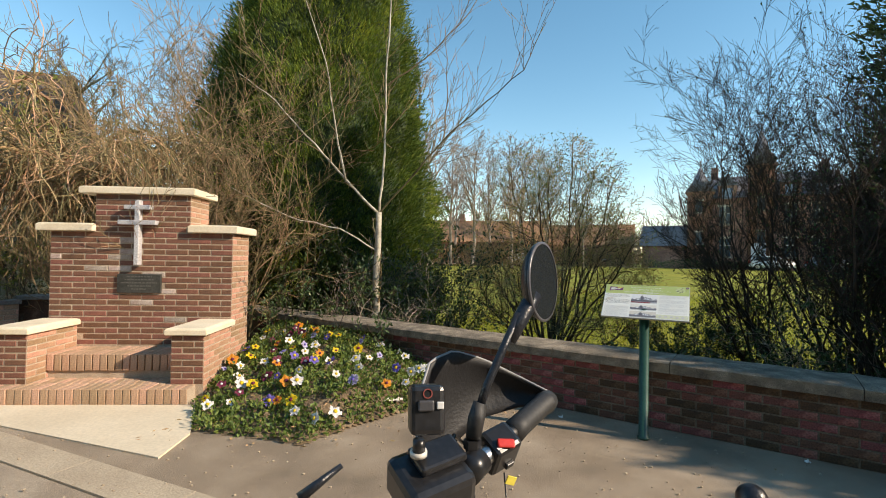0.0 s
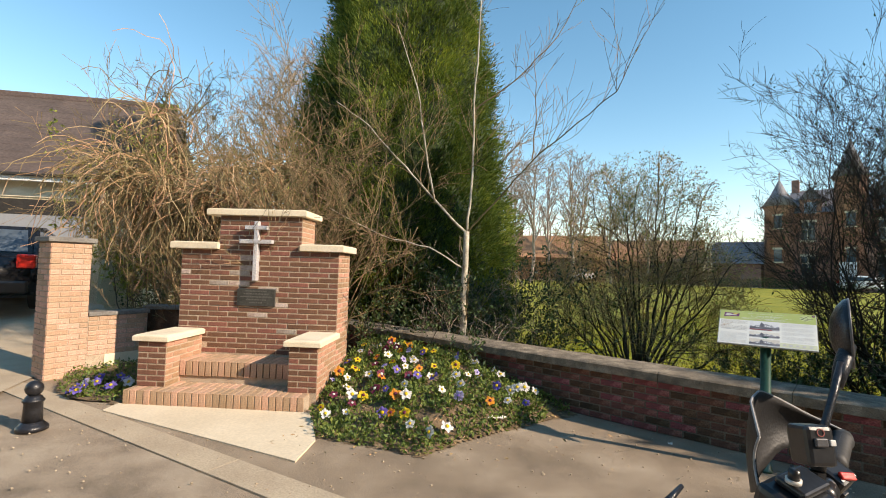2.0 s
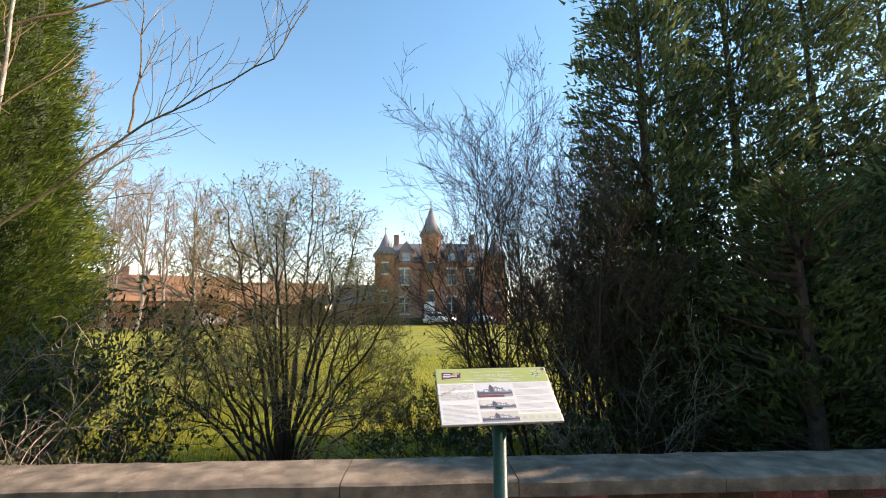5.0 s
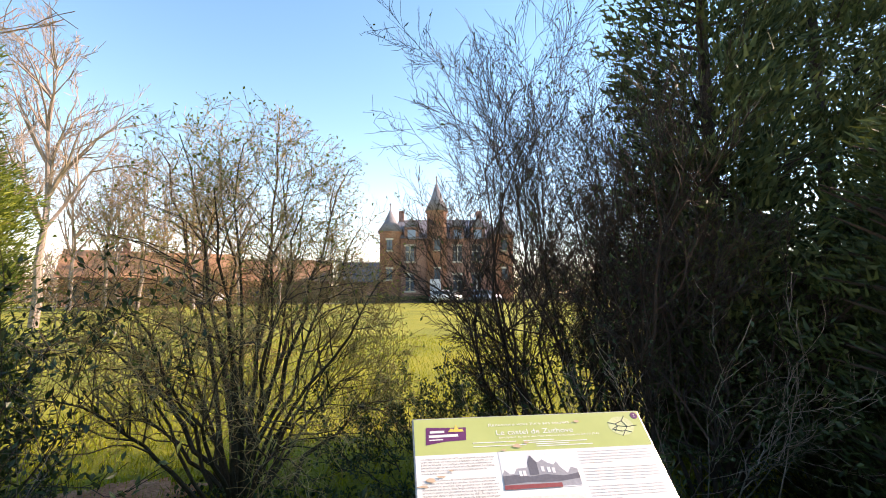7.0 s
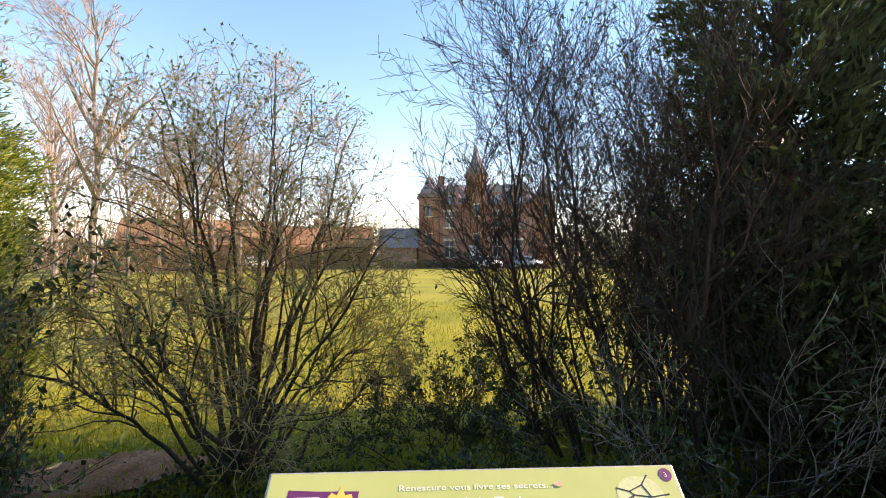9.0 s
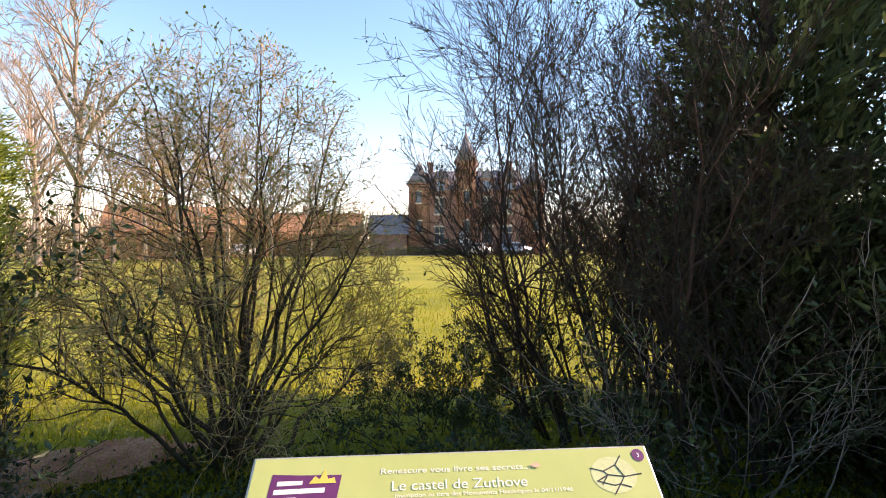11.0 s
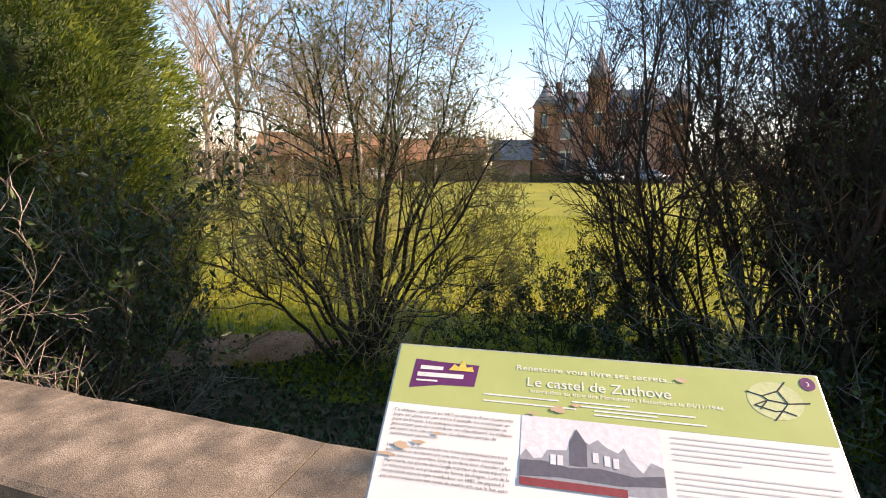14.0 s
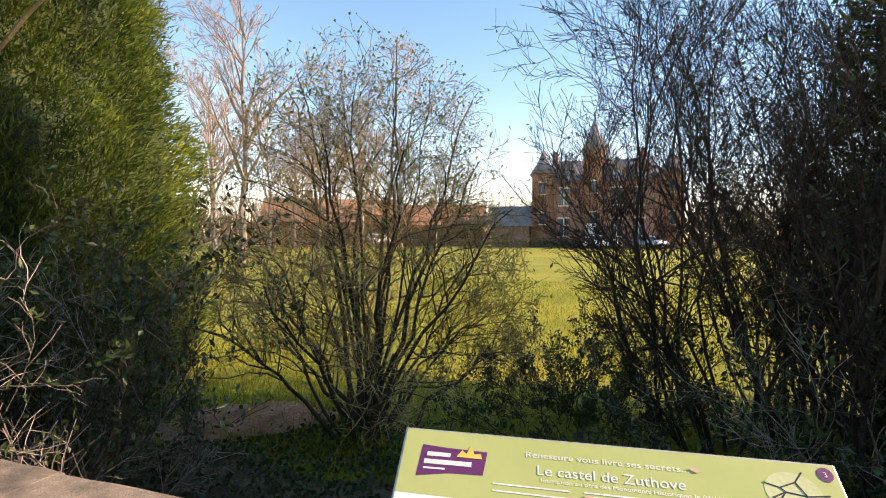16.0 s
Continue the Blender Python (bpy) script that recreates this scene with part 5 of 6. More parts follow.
# hand guard: a bent shield in front of the grip
gv, gf = [], []
n, m = 16, 8
shield = [(-0.052, 0.555, 1.12, 1.205), (-0.036, 0.615, 1.09, 1.25), (0.0, 0.655, 1.11, 1.258), (0.05, 0.69, 1.14, 1.238), (0.11, 0.70, 1.155, 1.208), (0.166, 0.682, 1.165, 1.184)]
for i in range(n + 1):
    f = i / n * (len(shield) - 1)
    k = min(int(f), len(shield) - 2)
    px, py, bot, top = (a + (b - a) * (f - k) for a, b in zip(shield[k], shield[k + 1]))
    for j in range(m + 1):
        g = j / m
        gv.append((px, py + 0.016 * math.sin(math.pi * g), bot + (top - bot) * g))
for i in range(n):
    for j in range(m):
        a = i * (m + 1) + j
        gf.append((a, a + 1, a + m + 2, a + m + 1))
guard = link("hand_guard", gv, gf, M_GUARD, scooter, "black plastic hand guard with a pale edge", True)
sol = guard.modifiers.new("thick", "SOLIDIFY")
sol.thickness = 0.0035
rod("guard_edge", [gv[i * (m + 1) + m] for i in range(n + 1)], [0.0021] * (n + 1), M_GUARD_EDGE, guard, 6)
rod("guard_end", [gv[j] for j in range(m + 1)], [0.0021] * (m + 1), M_GUARD_EDGE, guard, 6)
# left cluster: dash housing, reservoir box, choke knob
dash = part("dash_housing", box(-0.045, 0.045, -0.035, 0.045, -0.03, 0.022, 0.010), M_BLACK, scooter)
dash.matrix_basis = pose(-0.028, 0.49, 1.128, 18, -8, 30)
lid = part("reservoir_lid", box(-0.032, 0.032, -0.022, 0.022, 0.0, 0.012, 0.004), M_BLACK, dash)
lid.matrix_basis = pose(0.012, 0.012, 0.0225)
rod("cap_screw", [(-0.045, 0.478, 1.172), (-0.045, 0.476, 1.186)], [0.008, 0.007], M_BLACK, scooter)
rod("screw_ring", [(-0.045, 0.479, 1.166), (-0.045, 0.478, 1.172)], [0.0105, 0.0105], plain("pale_ring", (0.62, 0.60, 0.55), 0.4), scooter)
sq = part("switch_box", box(-0.020, 0.020, -0.018, 0.022, -0.028, 0.026, 0.006), M_BLACK, scooter, "black switch box with small buttons")
sq.matrix_basis = pose(-0.036, 0.452, 1.232, -12, 0, 8)
part("button", box(-0.009, 0.009, -0.022, -0.017, -0.006, 0.006, 0.002), plain("dark_grey_button", (0.05, 0.05, 0.055), 0.5), sq).matrix_basis = pose(-0.002, 0, 0.004)
part("button", box(-0.004, 0.004, -0.021, -0.017, -0.004, 0.004, 0.001), M_INK_GREY, sq).matrix_basis = pose(0.014, 0, 0.004)
part("ring_mark", lathe([(0.0055, 0), (0.0055, 0.0006), (0.0042, 0.0006)], 16, False), plain("dull_red_mark", (0.25, 0.06, 0.05), 0.5), sq).matrix_basis = pose(0.0, -0.0185, 0.017, 90, 0, 0)
rod("cable", [(-0.02, 0.47, 1.11), (0.0, 0.56, 1.16), (0.02, 0.60, 1.13), (0.03, 0.57, 1.06), (0.02, 0.5, 0.98)], [0.003] * 5, M_BLACK, scooter, 8)
rod("cable", [(0.07, 0.56, 1.11), (0.075, 0.55, 1.05), (0.05, 0.52, 0.99)], [0.0012] * 3, M_BLACK, scooter, 6)
rod("far_mirror_stem", [(-0.16, 0.585, 1.105), (-0.21, 0.55, 1.075)], [0.004, 0.008], M_MIRROR_BACK, scooter)
rod("steering_column", [(-0.02, 0.46, 1.08), (-0.06, 0.50, 0.95), (-0.14, 0.62, 0.62), (-0.18, 0.70, 0.42)], [0.03, 0.032, 0.03, 0.03], M_BLACK, scooter)
part("front_mudguard", lathe([(0.26, -0.05), (0.27, 0.0), (0.26, 0.05)], 28, False), M_BLACK, scooter, smooth=True).matrix_basis = pose(-0.19, 0.74, 0.26, 90, 0, 60)
wheel = part("wheel", lathe([(0.17, -0.045), (0.235, -0.045), (0.25, 0.0), (0.235, 0.045), (0.17, 0.045)], 28, False), M_RUBBER, scooter, smooth=True)
wheel.matrix_basis = pose(-0.19, 0.74, 0.25, 90, 0, 60)

# ---- the castle beyond the lawn ----
CAS = pose(28.75, 54.0, 0.75, 0, 0, -34)
castle = thing("castle", CAS, "red brick country castle with slate roofs, round turrets and spire", "castle")
part("wall", box(0.6, 14.4, 1.0, 10.0, -0.5, 7.8), M_CASTLE, castle)
bm = bmesh.new()
a = [bm.verts.new(p) for p in ((0.3, 0.6, 7.8), (14.7, 0.6, 7.8), (14.7, 10.4, 7.8), (0.3, 10.4, 7.8))]
b = [bm.verts.new(p) for p in ((1.6, 5.0, 10.8), (13.4, 5.0, 10.8), (13.4, 6.0, 10.8), (1.6, 6.0, 10.8))]
for k in range(4):
    bm.faces.new((a[k], a[(k + 1) % 4], b[(k + 1) % 4], b[k]))
bm.faces.new(b)
bm.faces.new(a[::-1])
part("roof", bm, M_SLATE, castle, "steep grey slate roof")


def turret(u, v, r, wall_top, tip):
    t = part("turret", lathe([(r, -0.5), (r, wall_top - 0.3), (r + 0.18, wall_top - 0.15), (r + 0.18, wall_top)], 22), M_CASTLE, castle, "round brick turret", True)
    t.matrix_basis = pose(u, v, 0)
    part("cone_roof", lathe([(r + 0.32, wall_top), (r * 0.62, wall_top + (tip - wall_top) * 0.42), (0.05, tip)], 22), M_SLATE, t, "conical slate roof", True)
    part("finial", lathe([(0.05, tip - 0.1), (0.05, tip + 0.5), (0.14, tip + 0.6), (0.02, tip + 0.8)], 8), M_SLATE, t)
    for z in (2.6, 6.2):
        w = part("window", box(-0.35, 0.35, -r - 0.06, -r + 0.3, z, z + 1.3), M_GLASS, t)
        part("surround", box(-0.48, 0.48, -r - 0.04, -r + 0.3, z - 0.15, z), M_STONE, w)
        part("lintel", box(-0.48, 0.48, -r - 0.04, -r + 0.3, z + 1.3, z + 1.5), M_STONE, w)
    return t


turret(0.7, 1.2, 1.35, 8.6, 11.6)
turret(15.0, 1.2, 1.3, 8.2, 11.2)
turret(6.6, 0.9, 1.25, 11.2, 15.1)
for u, z, w, h in ((3.2, 1.2, 1.1, 2.0), (3.2, 4.9, 1.1, 1.9), (9.2, 1.2, 1.1, 2.0), (9.2, 4.9, 1.1, 1.9), (11.6, 1.2, 1.1, 2.0), (11.6, 4.9, 1.1, 1.9)):
    win = part("window", box(u - w / 2, u + w / 2, 0.93, 1.2, z, z + h), M_GLASS, castle)
    part("surround", box(u - w / 2 - 0.18, u + w / 2 + 0.18, 0.88, 1.1, z - 0.2, z), M_STONE, win)
    part("lintel", box(u - w / 2 - 0.18, u + w / 2 + 0.18, 0.88, 1.1, z + h, z + h + 0.25), M_STONE, win)
    part("mullion", box(u - 0.06, u + 0.06, 0.88, 0.95, z, z + h), M_STONE, win)
    part("transom", box(u - w / 2, u + w / 2, 0.885, 0.95, z + h * 0.6, z + h * 0.6 + 0.1), M_STONE, win)
for u in (3.4, 9.2, 11.8):
    d = part("dormer", box(u - 0.9, u + 0.9, 0.8, 3.0, 7.4, 9.2), M_CASTLE, castle)
    g = bmesh.new()
    p = [g.verts.new(q) for q in ((u - 1.05, 0.7, 9.2), (u + 1.05, 0.7, 9.2), (u, 0.7, 10.5), (u - 1.05, 4.0, 9.2), (u + 1.05, 4.0, 9.2), (u, 4.0, 10.5))]
    for q in ((0, 1, 2), (3, 5, 4), (0, 2, 5, 3), (1, 4, 5, 2), (0, 3, 4, 1)):
        g.faces.new([p[i] for i in q])
    part("gable_roof", g, M_SLATE, d)
    # dormer panes get the reflected sky as a lighter blue colour
    part("window", box(u - 0.5, u + 0.5, 0.74, 1.0, 7.7, 8.9), plain("sky_lit_pane", (0.25, 0.32, 0.42), 0.1), d)
for u in (1.9, 12.4):
    part("chimney", box(u - 0.35, u + 0.35, 4.6, 5.6, 9.2, 12.0, 0.05), M_CASTLE, castle)
part("entrance", box(5.7, 7.0, -0.95, -0.7, 0.0, 2.6), plain("pale_door", (0.62, 0.64, 0.66), 0.5), castle)
wing = thing("annex", pose(24.5, 57.5, 0.5, 0, 0, -31.3), "low slate-roofed brick annex beside the castle", "building")
part("wall", box(0, 4.6, 0, 4.5, -0.4, 2.6), M_CASTLE, wing)
g = bmesh.new()
p = [g.verts.new(q) for q in ((-0.3, -0.3, 2.6), (4.9, -0.3, 2.6), (4.9, 4.8, 2.6), (-0.3, 4.8, 2.6), (-0.3, 2.2, 5.2), (4.9, 2.2, 5.2))]
for q in ((0, 1, 5, 4), (3, 4, 5, 2), (0, 4, 3), (1, 2, 5), (0, 3, 2, 1)):
    g.faces.new([p[i] for i in q])
part("roof", g, M_SLATE, wing)

# drive at the lawn's far end
drv = [(-10, 66), (14, 58.0), (24, 52.4), (52, 35.6), (53.2, 37.4), (25.4, 54.6), (14.6, 60.4), (-9.4, 68.2)]
bm = bmesh.new()
vs = [bm.verts.new((x, y, on_park(x, y).z + 0.06)) for x, y in drv]
for q in ((0, 1, 6, 7), (1, 2, 5, 6), (2, 3, 4, 5)):
    bm.faces.new([vs[i] for i in q])
tagged(part("drive", bm, M_KERB), "pale gravel drive along the far edge of the lawn", "drive", kind="structure")


def car(m, paint, label, lights=True):
    """A parked hatchback: body with a cabin, windows, wheels and lights."""
    c = thing("car", m, label, "car")
    prof = [(-2.0, 0.28), (-2.05, 0.6), (-1.95, 0.85), (-1.75, 0.95), (-1.35, 1.42), (-0.2, 1.48), (0.55, 1.38), (1.1, 0.98), (1.85, 0.85), (2.05, 0.65), (2.05, 0.3)]
    bm = bmesh.new()
    l = [bm.verts.new((x, -0.82 + (0.12 if z > 1.1 else 0), z)) for x, z in prof]
    r = [bm.verts.new((x, 0.82 - (0.12 if z > 1.1 else 0), z)) for x, z in prof]
    n = len(prof)
    for k in range(n):
        bm.faces.new((l[k], l[(k + 1) % n], r[(k + 1) % n], r[k]))
    bm.faces.new(l[::-1])
    bm.faces.new(r)
    bmesh.ops.bevel(bm, geom=bm.edges[:], offset=0.05, segments=2, affect="EDGES")
    part("body", bm, paint, c, smooth=True)
    for s in (-1, 1):
        g = bmesh.new()
        q = [g.verts.new((x, s * (0.80 if z < 1.1 else 0.725), z)) for x, z in ((-1.55, 0.98), (-1.25, 1.36), (0.45, 1.33), (0.95, 0.99))]
        g.faces.new(q)
        part("side_window", g, M_GLASS, c)
    for x0, z0, x1, z1 in ((-1.78, 0.99, -1.42, 1.36), (1.06, 1.02, 0.62, 1.34)):
        g = bmesh.new()
        o = -0.03 if x0 < 0 else 0.03
        q = [g.verts.new(v) for v in ((x0 + o, -0.68, z0), (x0 + o, 0.68, z0), (x1 + o, 0.6, z1), (x1 + o, -0.6, z1))]
        g.faces.new(q)
        part("windscreen", g, M_GLASS, c)
    for x in (-1.25, 1.25):
        for s in (-1, 1):
            w = part("tyre", lathe([(0.2, -0.1), (0.3, -0.1), (0.315, 0), (0.3, 0.1), (0.2, 0.1)], 18, False), M_RUBBER, c, smooth=True)
            w.matrix_basis = pose(x, s * 0.76, 0.31, 90, 0, 0)
            part("rim", lathe([(0.21, -0.03), (0.03, -0.06), (0.03, 0.06), (0.21, 0.03)], 14), M_ALU, w)
    for s in (-1, 1):
        part("tail_light", box(-2.03, -1.86, s * 0.7 - 0.12, s * 0.7 + 0.12, 0.72, 0.95, 0.02), plain("red_lens", (0.6, 0.03, 0.02), 0.2), c, "red tail light")
        part("headlight", box(1.80, 1.98, s * 0.62 - 0.16, s * 0.62 + 0.16, 0.66, 0.8, 0.02), M_STONE, c)
    part("bumper", box(-2.1, -1.95, -0.75, 0.75, 0.32, 0.52, 0.03), M_BLACK, c)
    return c


def park_at(x, y, turn, dz=0.07):
    q = on_park(x, y)
    return pose(x, y, q.z + dz, 0, 0, turn)


car(park_at(33.5, 47.6, -31), plain("white_car_paint", (0.72, 0.73, 0.75), 0.25), "white car parked on the drive before the castle")
car(park_at(37.5, 45.2, -31), plain("silver_blue_paint", (0.30, 0.36, 0.44), 0.25, 0.3), "silver-blue car parked on the drive before the castle")
car(park_at(10.5, 60.6, 20), plain("white_van_paint", (0.74, 0.74, 0.73), 0.3), "white car parked far off beside the lawn")
car(pose(-11.9, 9.4, 0.36, 0, 0, 128) @ Matrix.Scale(1.22, 4), plain("black_car_paint", (0.015, 0.015, 0.018), 0.2), "black car with red tail lights parked in the drive")

# ---- houses ----
drive2 = [(-5.6, 3.95, 0.004), (-6.3, 5.5, 0.03), (-7.2, 7.4, 0.10), (-10.0, 10.2, 0.36), (-16, 12.4, 0.38), (-22, 9, 0.38), (-14, 5.2, 0.2), (-9, 4.2, 0.006)]
bm = bmesh.new()
vs = [bm.verts.new(q) for q in drive2]
for q in ((0, 1, 7), (1, 2, 6, 7), (2, 3, 6), (3, 4, 5, 6)):
    bm.faces.new([vs[i] for i in q])
tagged(part("drive", bm, M_KERB), "pale gravel drive rising to the house", "drive", kind="structure")
house = thing("house", pose(-14.1, 10.6, 0.3, 0, 0, 17), "cream brick house with a brown tiled roof", "house")
part("wall", box(-8, 2.9, 0, 8, -0.4, 3.2), M_HOUSE, house)
part("lintel_band", box(-8.02, 2.92, -0.04, 0.1, 2.78, 3.2), M_CAPSTONE, house)
part("fascia", box(-8.4, 3.2, -0.42, -0.3, 3.16, 3.35), M_WHITE, house)
part("gutter", box(-8.4, 3.2, -0.52, -0.425, 3.28, 3.36, 0.02), M_DARK, house)
g = bmesh.new()
p = [g.verts.new(q) for q in ((-8.4, -0.4, 3.3), (3.2, -0.4, 3.3), (3.2, 8.4, 3.3), (-8.4, 8.4, 3.3), (-8.4, 4.0, 6.7), (3.2, 4.0, 6.7))]
for q in ((0, 1, 5, 4), (3, 4, 5, 2), (0, 4, 3), (1, 2, 5), (0, 3, 2, 1)):
    g.faces.new([p[i] for i in q])
roof = part("roof", g, M_TILE, house, "brown tiled roof")
# dark flat panel stands in for the shade inside the garage
g_door = part("garage_opening", box(-0.2, 2.7, -0.03, 0.05, 0, 2.72), M_DARK, house)
part("garage_door", box(-0.14, 2.64, -0.06, -0.035, 0.02, 2.3), plain("grey_door", (0.32, 0.33, 0.35), 0.5), g_door)
part("ridge", box(-8.4, 3.2, 3.85, 4.15, 6.62, 6.84, 0.04), M_TILE, roof)
nrow = Mass()
for r in range(13):
    f = r / 13
    y0, z0 = -0.4 + 4.4 * f, 3.3 + 3.4 * f
    for c in range(25):
        x0 = -4.0 + c * 0.28
        b0 = len(nrow.v)
        nrow.v += [Vector((x0, y0 - 0.02, z0 + 0.05)), Vector((x0 + 0.27, y0 - 0.02, z0 + 0.03)), Vector((x0 + 0.27, y0 + 0.34, z0 + 0.30)), Vector((x0, y0 + 0.34, z0 + 0.32)), Vector((x0, y0 - 0.02, z0)), Vector((x0 + 0.27, y0 - 0.02, z0))]
        nrow.f += [(b0, b0 + 1, b0 + 2, b0 + 3), (b0 + 4, b0 + 5, b0 + 1, b0)]
tagged(nrow.link("roof_tiles", M_TILE, roof), kind="stuff")


def cottage(m, length, wall_h, ridge, label, roof_mat, wall_mat):
    c = thing("cottage", m, label, "house")
    part("wall", box(0, length, 0, 6, -0.6, wall_h), wall_mat, c)
    g = bmesh.new()
    p = [g.verts.new(q) for q in ((-0.4, -0.5, wall_h), (length + 0.4, -0.5, wall_h), (length + 0.4, 6.5, wall_h), (-0.4, 6.5, wall_h), (-0.4, 3, ridge), (length + 0.4, 3, ridge))]
    for q in ((0, 1, 5, 4), (3, 4, 5, 2), (0, 4, 3), (1, 2, 5), (0, 3, 2, 1)):
        g.faces.new([p[i] for i in q])
    part("roof", g, roof_mat, c, "orange-red tiled roof")
    x = 1.2
    while x < length - 1.5:
        w = part("window", box(x, x + 1.0, -0.05, 0.1, 0.9, 2.1), M_GLASS, c)
        part("sill", box(x - 0.1, x + 1.1, -0.1, 0.1, 0.8, 0.9), M_WHITE, w)
        x += 3.1
    part("chimney", box(length * 0.3, length * 0.3 + 0.7, 2.7, 3.4, ridge - 0.5, ridge + 1.0), M_CASTLE, c)
    return c


cottage(pose(-3.0, 66.0, 0.5, 0, 0, -8), 17, 3.0, 6.2, "far cottage row with orange-red tiled roof", M_TILE_RED, M_CASTLE)
cottage(pose(15.0, 66.5, 0.5, 0, 0, -22), 11, 2.8, 5.8, "far brick cottage with a red tiled roof", M_TILE_RED, M_CASTLE)


# ---- far trees and hedges ----
def bare_tree(seed, height, mat, spread=0.75, forks=4, depth=4, lean=0.0, bushy=0.5):
    r = random.Random(seed)
    t = thing("bare_tree", Matrix.Identity(4), "bare leafless tree with a fine grey-brown crown", "tree", "bare trees round the park")
    tr, cr = Mass(), Mass()
    pts = [Vector((0, 0, -0.2))]
    for k in range(8):
        pts.append(pts[-1] + Vector((r.uniform(-0.14, 0.14) + lean, r.uniform(-0.14, 0.14), height / 9)))
    tr.tube(pts, [0.015 * height * (1 - 0.85 * k / 8) for k in range(9)], 8)
    for k in range(3, 9):
        for j in range(4):
            d = Vector((r.gauss(0, 1), r.gauss(0, 1), 0))
            d = (d.normalized() * spread + Vector((0, 0, 1.0))).normalized()
            grow(cr, r, pts[k], d, height * (0.40 - 0.025 * k) * r.uniform(0.8, 1.2), 0.009 * height * (1.1 - 0.09 * k), depth - 1, 0.06, 0.22, forks, spread, bushy, None, 4, 4, 0.0008 * height)
    tr.link("trunk", mat, t)
    tagged(cr.link("twigwork", mat, t), kind="stuff")
    return t


trees = [bare_tree(201, 11.0, M_TWIG_GREY), bare_tree(202, 12.5, M_TWIG_GREY, 0.7), bare_tree(203, 8.0, M_TWIG_TAN, 0.9)]
homes = [[(-6.2, 17.0, 1.0), (-9.5, 21.0, 1.1), (-13.5, 26, 1.2), (2.0, 62.0, 1.2), (-19, 60, 1.5), (44, 62, 1.3), (-6, 51, 1.3), (3.2, 52, 1.25), (12, 53, 1.1)],
         [(-4.4, 19.5, 0.85), (-2.0, 34.0, 1.25), (-6.0, 50.0, 1.3), (1.0, 56.0, 1.15), (6.0, 60.0, 1.1), (10.5, 64.0, 1.2), (-11.0, 42.0, 1.2), (-1.6, 55, 1.15), (7.5, 51, 1.05), (15.6, 52, 0.8)],
         [(-7.6, 14.5, 0.95), (-3.2, 14.6, 0.8), (13.0, 62.5, 0.9), (19.0, 60.5, 0.75), (48, 44, 1.1), (-8.6, 11.2, 0.75), (-10.8, 13.6, 0.9)]]
rng = random.Random(5)
for base, spots in zip(trees, homes):
    for k, (x, y, s) in enumerate(spots):
        q = on_park(x, y) if (Vector((x, y, 0)) - WALL_AT).dot(WALL_N) > 0.5 else Vector((x, y, 0))
        o = base if k == 0 else copy_thing(base, Matrix.Identity(4))
        o.matrix_basis = Matrix.Translation(q) @ Matrix.Rotation(rng.uniform(0, 6.28), 4, "Z") @ Matrix.Scale(s, 4)


def hedge(name, pts, width, height, mat, seed, label, leaves, size, wood=True):
    """A hedge along a line: twigs and leaves filling its volume unevenly."""
    r = random.Random(seed)
    h = thing(name, Matrix.Identity(4), label, "hedge")
    lf, wd2 = Mass(), Mass()
    segs = list(zip(pts, pts[1:]))
    for k in range(leaves):
        (ax, ay), (bx, by) = r.choice(segs)
        f = r.random()
        top = height * (0.8 + 0.35 * noise.noise(Vector((ax + (bx - ax) * f, ay + (by - ay) * f, seed)) * 0.4))
        p = Vector((ax + (bx - ax) * f + r.uniform(-width, width) / 2, ay + (by - ay) * f + r.uniform(-width, width) / 2, 0))
        p.z = on_park(p.x, p.y).z + top * r.random() ** 0.7
        d = rnd_dir(r, 0.5)
        lf.leaf(p, d, across(d, r), size * r.uniform(0.6, 1.4), size * r.uniform(0.3, 0.6))
        if wood and k % 14 == 0:
            wd2.tube([p, p + rnd_dir(r, 1.2) * size * 2.5], [0.02, 0.008], 3)
    tagged(lf.link("foliage", mat, h), kind="stuff")
    if wood:
        tagged(wd2.link("twigwork", M_TWIG_TAN, h), kind="stuff")
    return h


M_BEECH = material("russet_hedge_leaf", [(0.28, 0.17, 0.07), (0.46, 0.30, 0.14)], 1, 0.8, 0.0, 12, vary=0.4, translucent=0.25, island=True)
hedge("beech_hedge", [(-14, 60), (0, 57.5), (12, 55.5)], 1.6, 3.4, M_BEECH, 301, "russet beech hedge at the far side of the lawn", 11000, 0.24)
hedge("hedge", [(23.5, 53.6), (31.0, 49.4), (33.0, 48.6)], 0.9, 1.1, M_LEAF_DARK, 302, "low dark clipped hedge before the castle", 4200, 0.16)
hedge("hedge", [(41, 49), (50, 42), (60, 34)], 3.0, 4.5, M_LEAF_DARK, 303, "tall dark hedge beyond the castle drive", 6000, 0.3)
hedge("beech_hedge", [(14, 60), (24.0, 55.8)], 1.6, 2.8, M_BEECH, 304, "russet thicket between the cottages and castle", 3600, 0.26)
hedge("hedge", [(-14, 12.0), (-9.5, 14.0), (-5.5, 13.0), (-3.5, 13.2)], 2.2, 3.4, M_LEAF_DARK, 305, "dark overgrown hedge behind the willow", 11000, 0.14)
far = thing("far_woods", Matrix.Identity(4), "distant line of bare grey-brown woods", "woods", kind="stuff")
rng = random.Random(9)
fw = Mass()
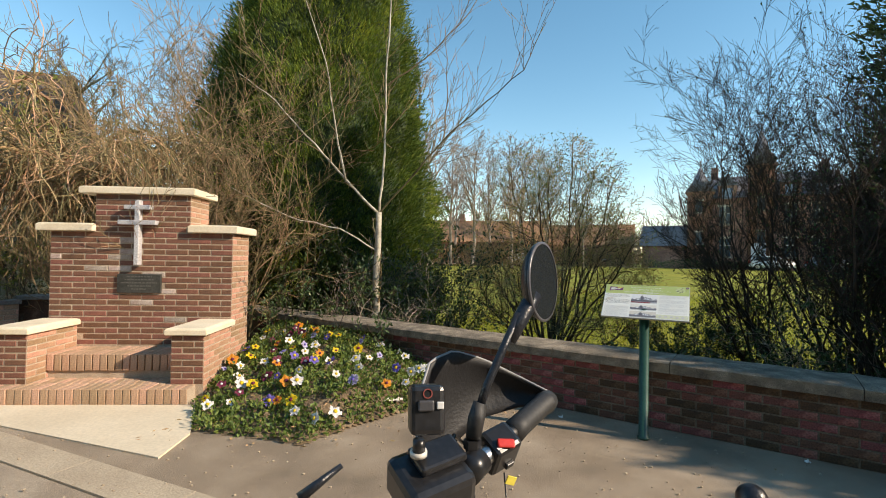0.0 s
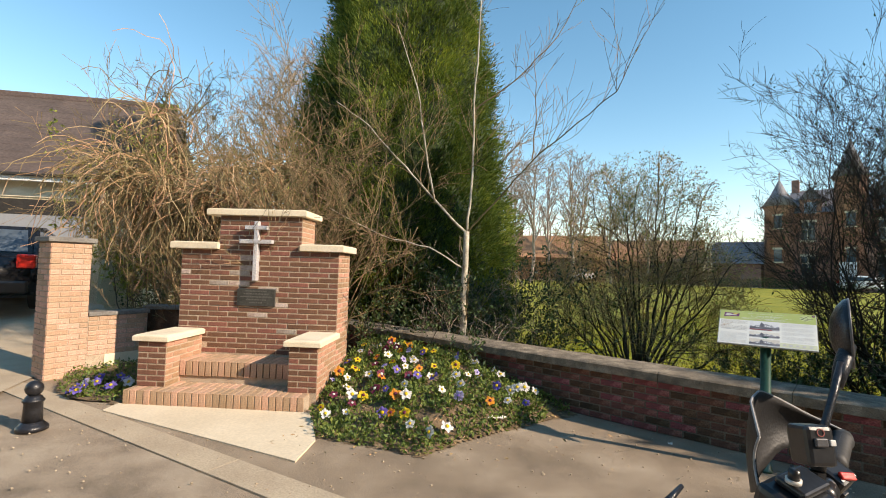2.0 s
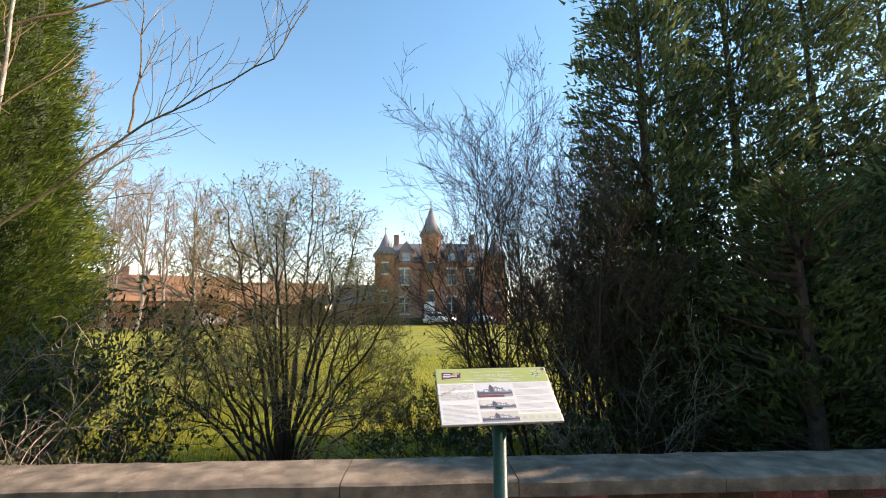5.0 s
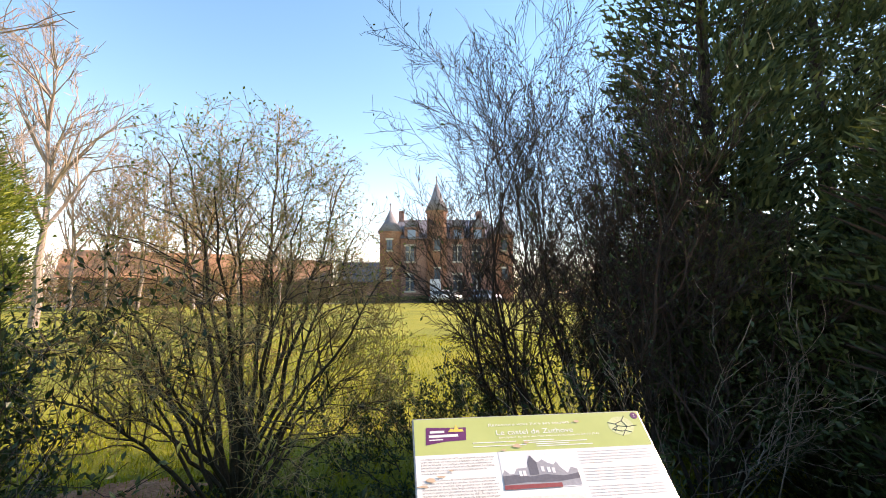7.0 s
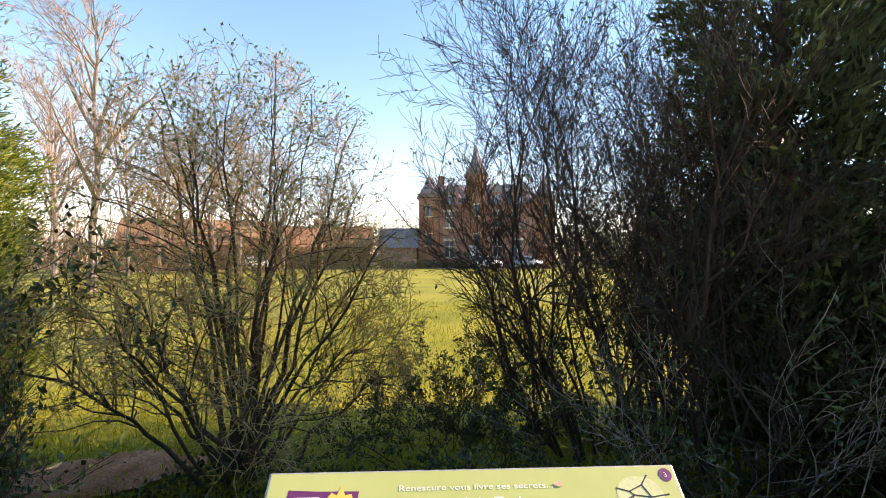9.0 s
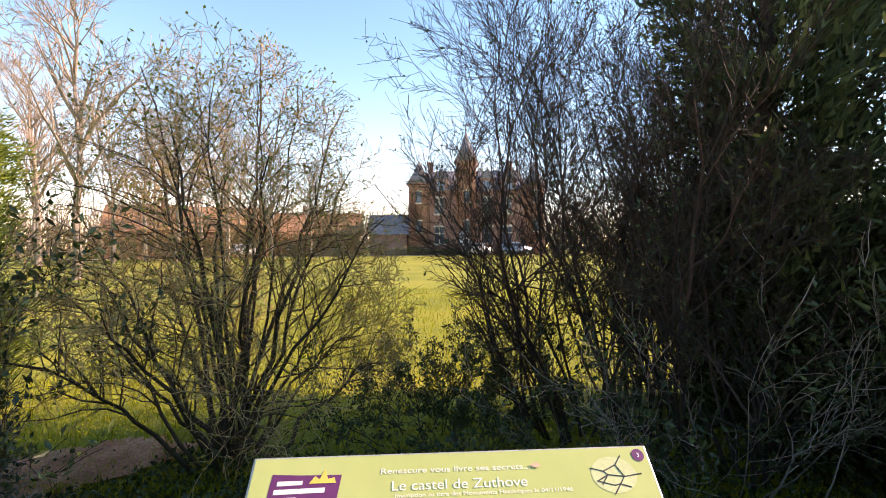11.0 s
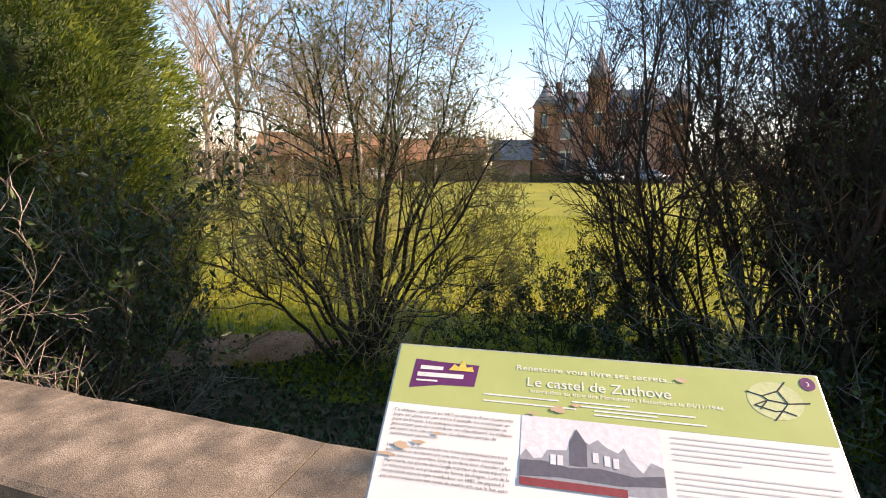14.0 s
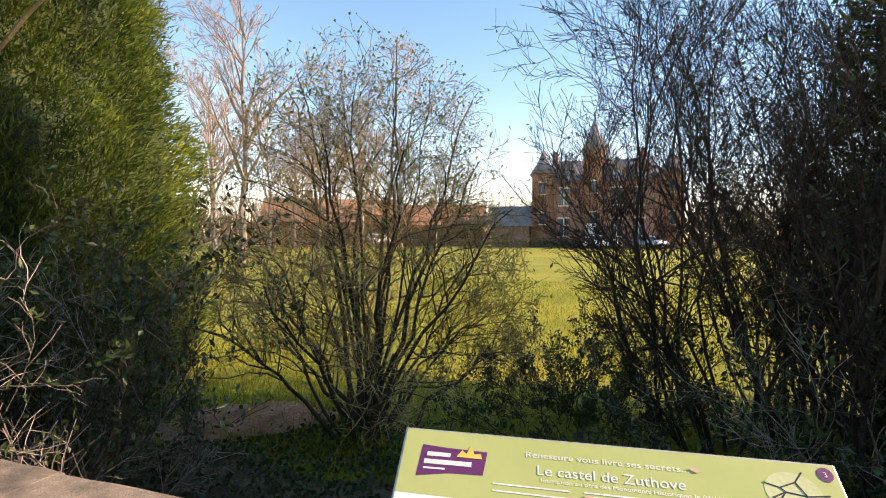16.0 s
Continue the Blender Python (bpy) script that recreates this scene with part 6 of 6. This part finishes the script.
for k in range(2600):
    ang = rng.uniform(-1.1, 1.5)
    dist = rng.uniform(95, 150)
    p = Vector((math.sin(ang) * dist, math.cos(ang) * dist, 0.3))
    h = rng.uniform(8, 14) * (0.8 + 0.4 * noise.noise(Vector((ang * 6, 0, 3))))
    d = (Vector((0, 0, 1)) + rnd_dir(rng) * 0.3).normalized()
    fw.tube([p, p + d * h * 0.6, p + d * h + rnd_dir(rng) * 0.8], [0.16, 0.1, 0.03], 3)
    for j in range(4):
        q = p + d * h * rng.uniform(0.4, 0.95)
        fw.tube([q, q + rnd_dir(rng, 0.8) * 2.2], [0.07, 0.02], 3)
tagged(fw.link("woods", M_TWIG_GREY, far), kind="stuff")

# ---- bricks, last ----
def brick_mesh(name, length, height, depth, mat, chip=0.004):
    """A brick whose face edges are worn round; x along, y into the wall, z up, from its lower front corner."""
    c = chip
    v = [(c, 0, c), (length - c, 0, c), (length - c, 0, height - c), (c, 0, height - c), (0, c, 0), (length, c, 0), (length, c, height), (0, c, height), (0, depth, 0), (length, depth, 0), (length, depth, height), (0, depth, height)]
    f = [(0, 1, 2, 3), (4, 5, 1, 0), (5, 6, 2, 1), (6, 7, 3, 2), (7, 4, 0, 3), (8, 9, 5, 4), (9, 10, 6, 5), (10, 11, 7, 6), (11, 8, 4, 7)]
    me = bpy.data.meshes.new(name)
    me.from_pydata(v, [], f)
    me.materials.append(mat)
    return me


MESHES = {}


def lay(parent, mat0, m, u0, u1, z0, z1, course, length, joint, seed, jitter=0.0015, offset=0.5, depth=0.045, skip=None, pale=None):
    """Bricks in running bond over a rectangle of the plane m (x along, z up, y into the wall), each its own object."""
    r = random.Random(seed)
    rows = max(1, round((z1 - z0) / course))
    ch = (z1 - z0) / rows
    for i in range(rows):
        start = u0 - (length * offset if i % 2 else 0)
        x = start
        while x < u1 - 0.012:
            a, b = max(x, u0), min(x + length, u1)
            x += length
            if b - a < 0.03:
                continue
            if skip and skip((a + b) / 2, z0 + (i + 0.5) * ch):
                continue
            mat = M_BRICK_PALE if pale and r.random() < pale((a + b) / 2, z0 + (i + 0.5) * ch) else mat0
            key = (mat.name, round(b - a - joint, 2), round(ch - joint, 4), depth)
            if key not in MESHES:
                MESHES[key] = brick_mesh("brick", b - a - joint, ch - joint, depth, mat)
            o = new("brick", MESHES[key])
            o.parent = parent
            o.matrix_basis = m @ pose(a + joint / 2, -0.002 + r.uniform(-jitter, jitter), z0 + i * ch + joint / 2, r.uniform(-0.4, 0.4), 0, r.uniform(-0.4, 0.4))


# memorial faces
lay(memorial, M_BRICK, pose(0, 0, 0), -1.915, 0.0, 0.40, 1.622, 0.0611, 0.24, 0.013, 1, skip=lambda u, z: (-1.18 < u < -0.76 and 0.99 < z < 1.15) or ((u > -0.31 or u < -1.61) and z < 0.6), pale=lambda u, z: 0.75 * math.exp(-(((u + 1.12) / 0.3) ** 2 + ((z - 1.35) / 0.16) ** 2)) + (0.25 if -1.3 < u < -0.6 and 0.8 < z < 1.25 else 0.02))
lay(memorial, M_BRICK, pose(0, 0, 0), -1.46, -0.455, 1.622, 2.03, 0.0611, 0.24, 0.013, 2)
# right-hand faces take the brick with sunlight in its colour
side = pose(0, 0, 0, 0, 0, 90)
lay(memorial, M_BRICK_SUNLIT, side, 0.0, 0.5, 0.0, 1.622, 0.0611, 0.24, 0.013, 3)
lay(memorial, M_BRICK_SUNLIT, pose(-0.455, 0, 0, 0, 0, 90), 0.0, 0.45, 1.622, 2.03, 0.0611, 0.24, 0.013, 4)
for u0, u1 in ((-0.31, 0.0), (-1.92, -1.61)):
    lay(memorial, M_BRICK, pose(0, -0.66, 0), u0, u1, 0.148, 0.62, 0.0611, 0.22, 0.013, 5)
    lay(memorial, M_BRICK_SUNLIT, pose(u1, 0, 0, 0, 0, 90), -0.66, 0.0, 0.0 if u1 == 0.0 else 0.148, 0.62, 0.0611, 0.24, 0.013, 6)


def rowlocks(u0, u1, front, z0, z1, back, seed):
    """Bricks on edge along a step: each shows its end in front and its long side on the tread."""
    r = random.Random(seed)
    n = round((u1 - u0) / 0.071)
    w = (u1 - u0) / n
    key = ("rowlock", round(w, 4), round(z1 - z0, 3), round(back - front, 3))
    me = box(0, w - 0.011, 0, back - front, 0, z1 - z0, 0.004)
    base = part("edge_brick", me, M_ROWLOCK, memorial)
    for k in range(n):
        o = base if k == 0 else new("edge_brick", base.data)
        o.parent = memorial
        o.matrix_basis = pose(u0 + k * w + 0.0055, front + r.uniform(-0.003, 0.003), z0 + r.uniform(-0.002, 0.002), r.uniform(-0.6, 0.6), 0, r.uniform(-0.6, 0.6))


rowlocks(-1.94, -0.07, -0.825, 0.012, 0.152, -0.60, 11)
rowlocks(-1.61, -0.31, -0.595, 0.02, 0.150, -0.39, 12)
rowlocks(-1.61, -0.31, -0.425, 0.225, 0.386, -0.20, 13)
rowlocks(-1.61, -0.31, -0.195, 0.25, 0.386, -0.004, 14)

# gate post and low wall
lay(gate_post, M_BRICK_TAN, pose(0, 0, 0, 0, 0, 90), 0.0, 0.42, 0.0, 1.655, 0.0662, 0.22, 0.010, 21)
lay(gate_post, M_BRICK_TAN, pose(0, 0, 0), -0.41, 0.0, 0.0, 1.655, 0.0662, 0.22, 0.010, 22)
lay(low_wall, M_BRICK_TAN, pose(-0.006, 0, 0, 0, 0, 90), 0.425, 1.12, 0.24, 0.738, 0.0662, 0.22, 0.010, 23)

# park wall: the stretch along the pavement and bed
lay(wall, M_BRICK_OLD, pose(0, 0.055, 0), -3.4, 5.6, 0.0, 0.476, 0.068, 0.22, 0.012, 31, jitter=0.003, depth=0.05)
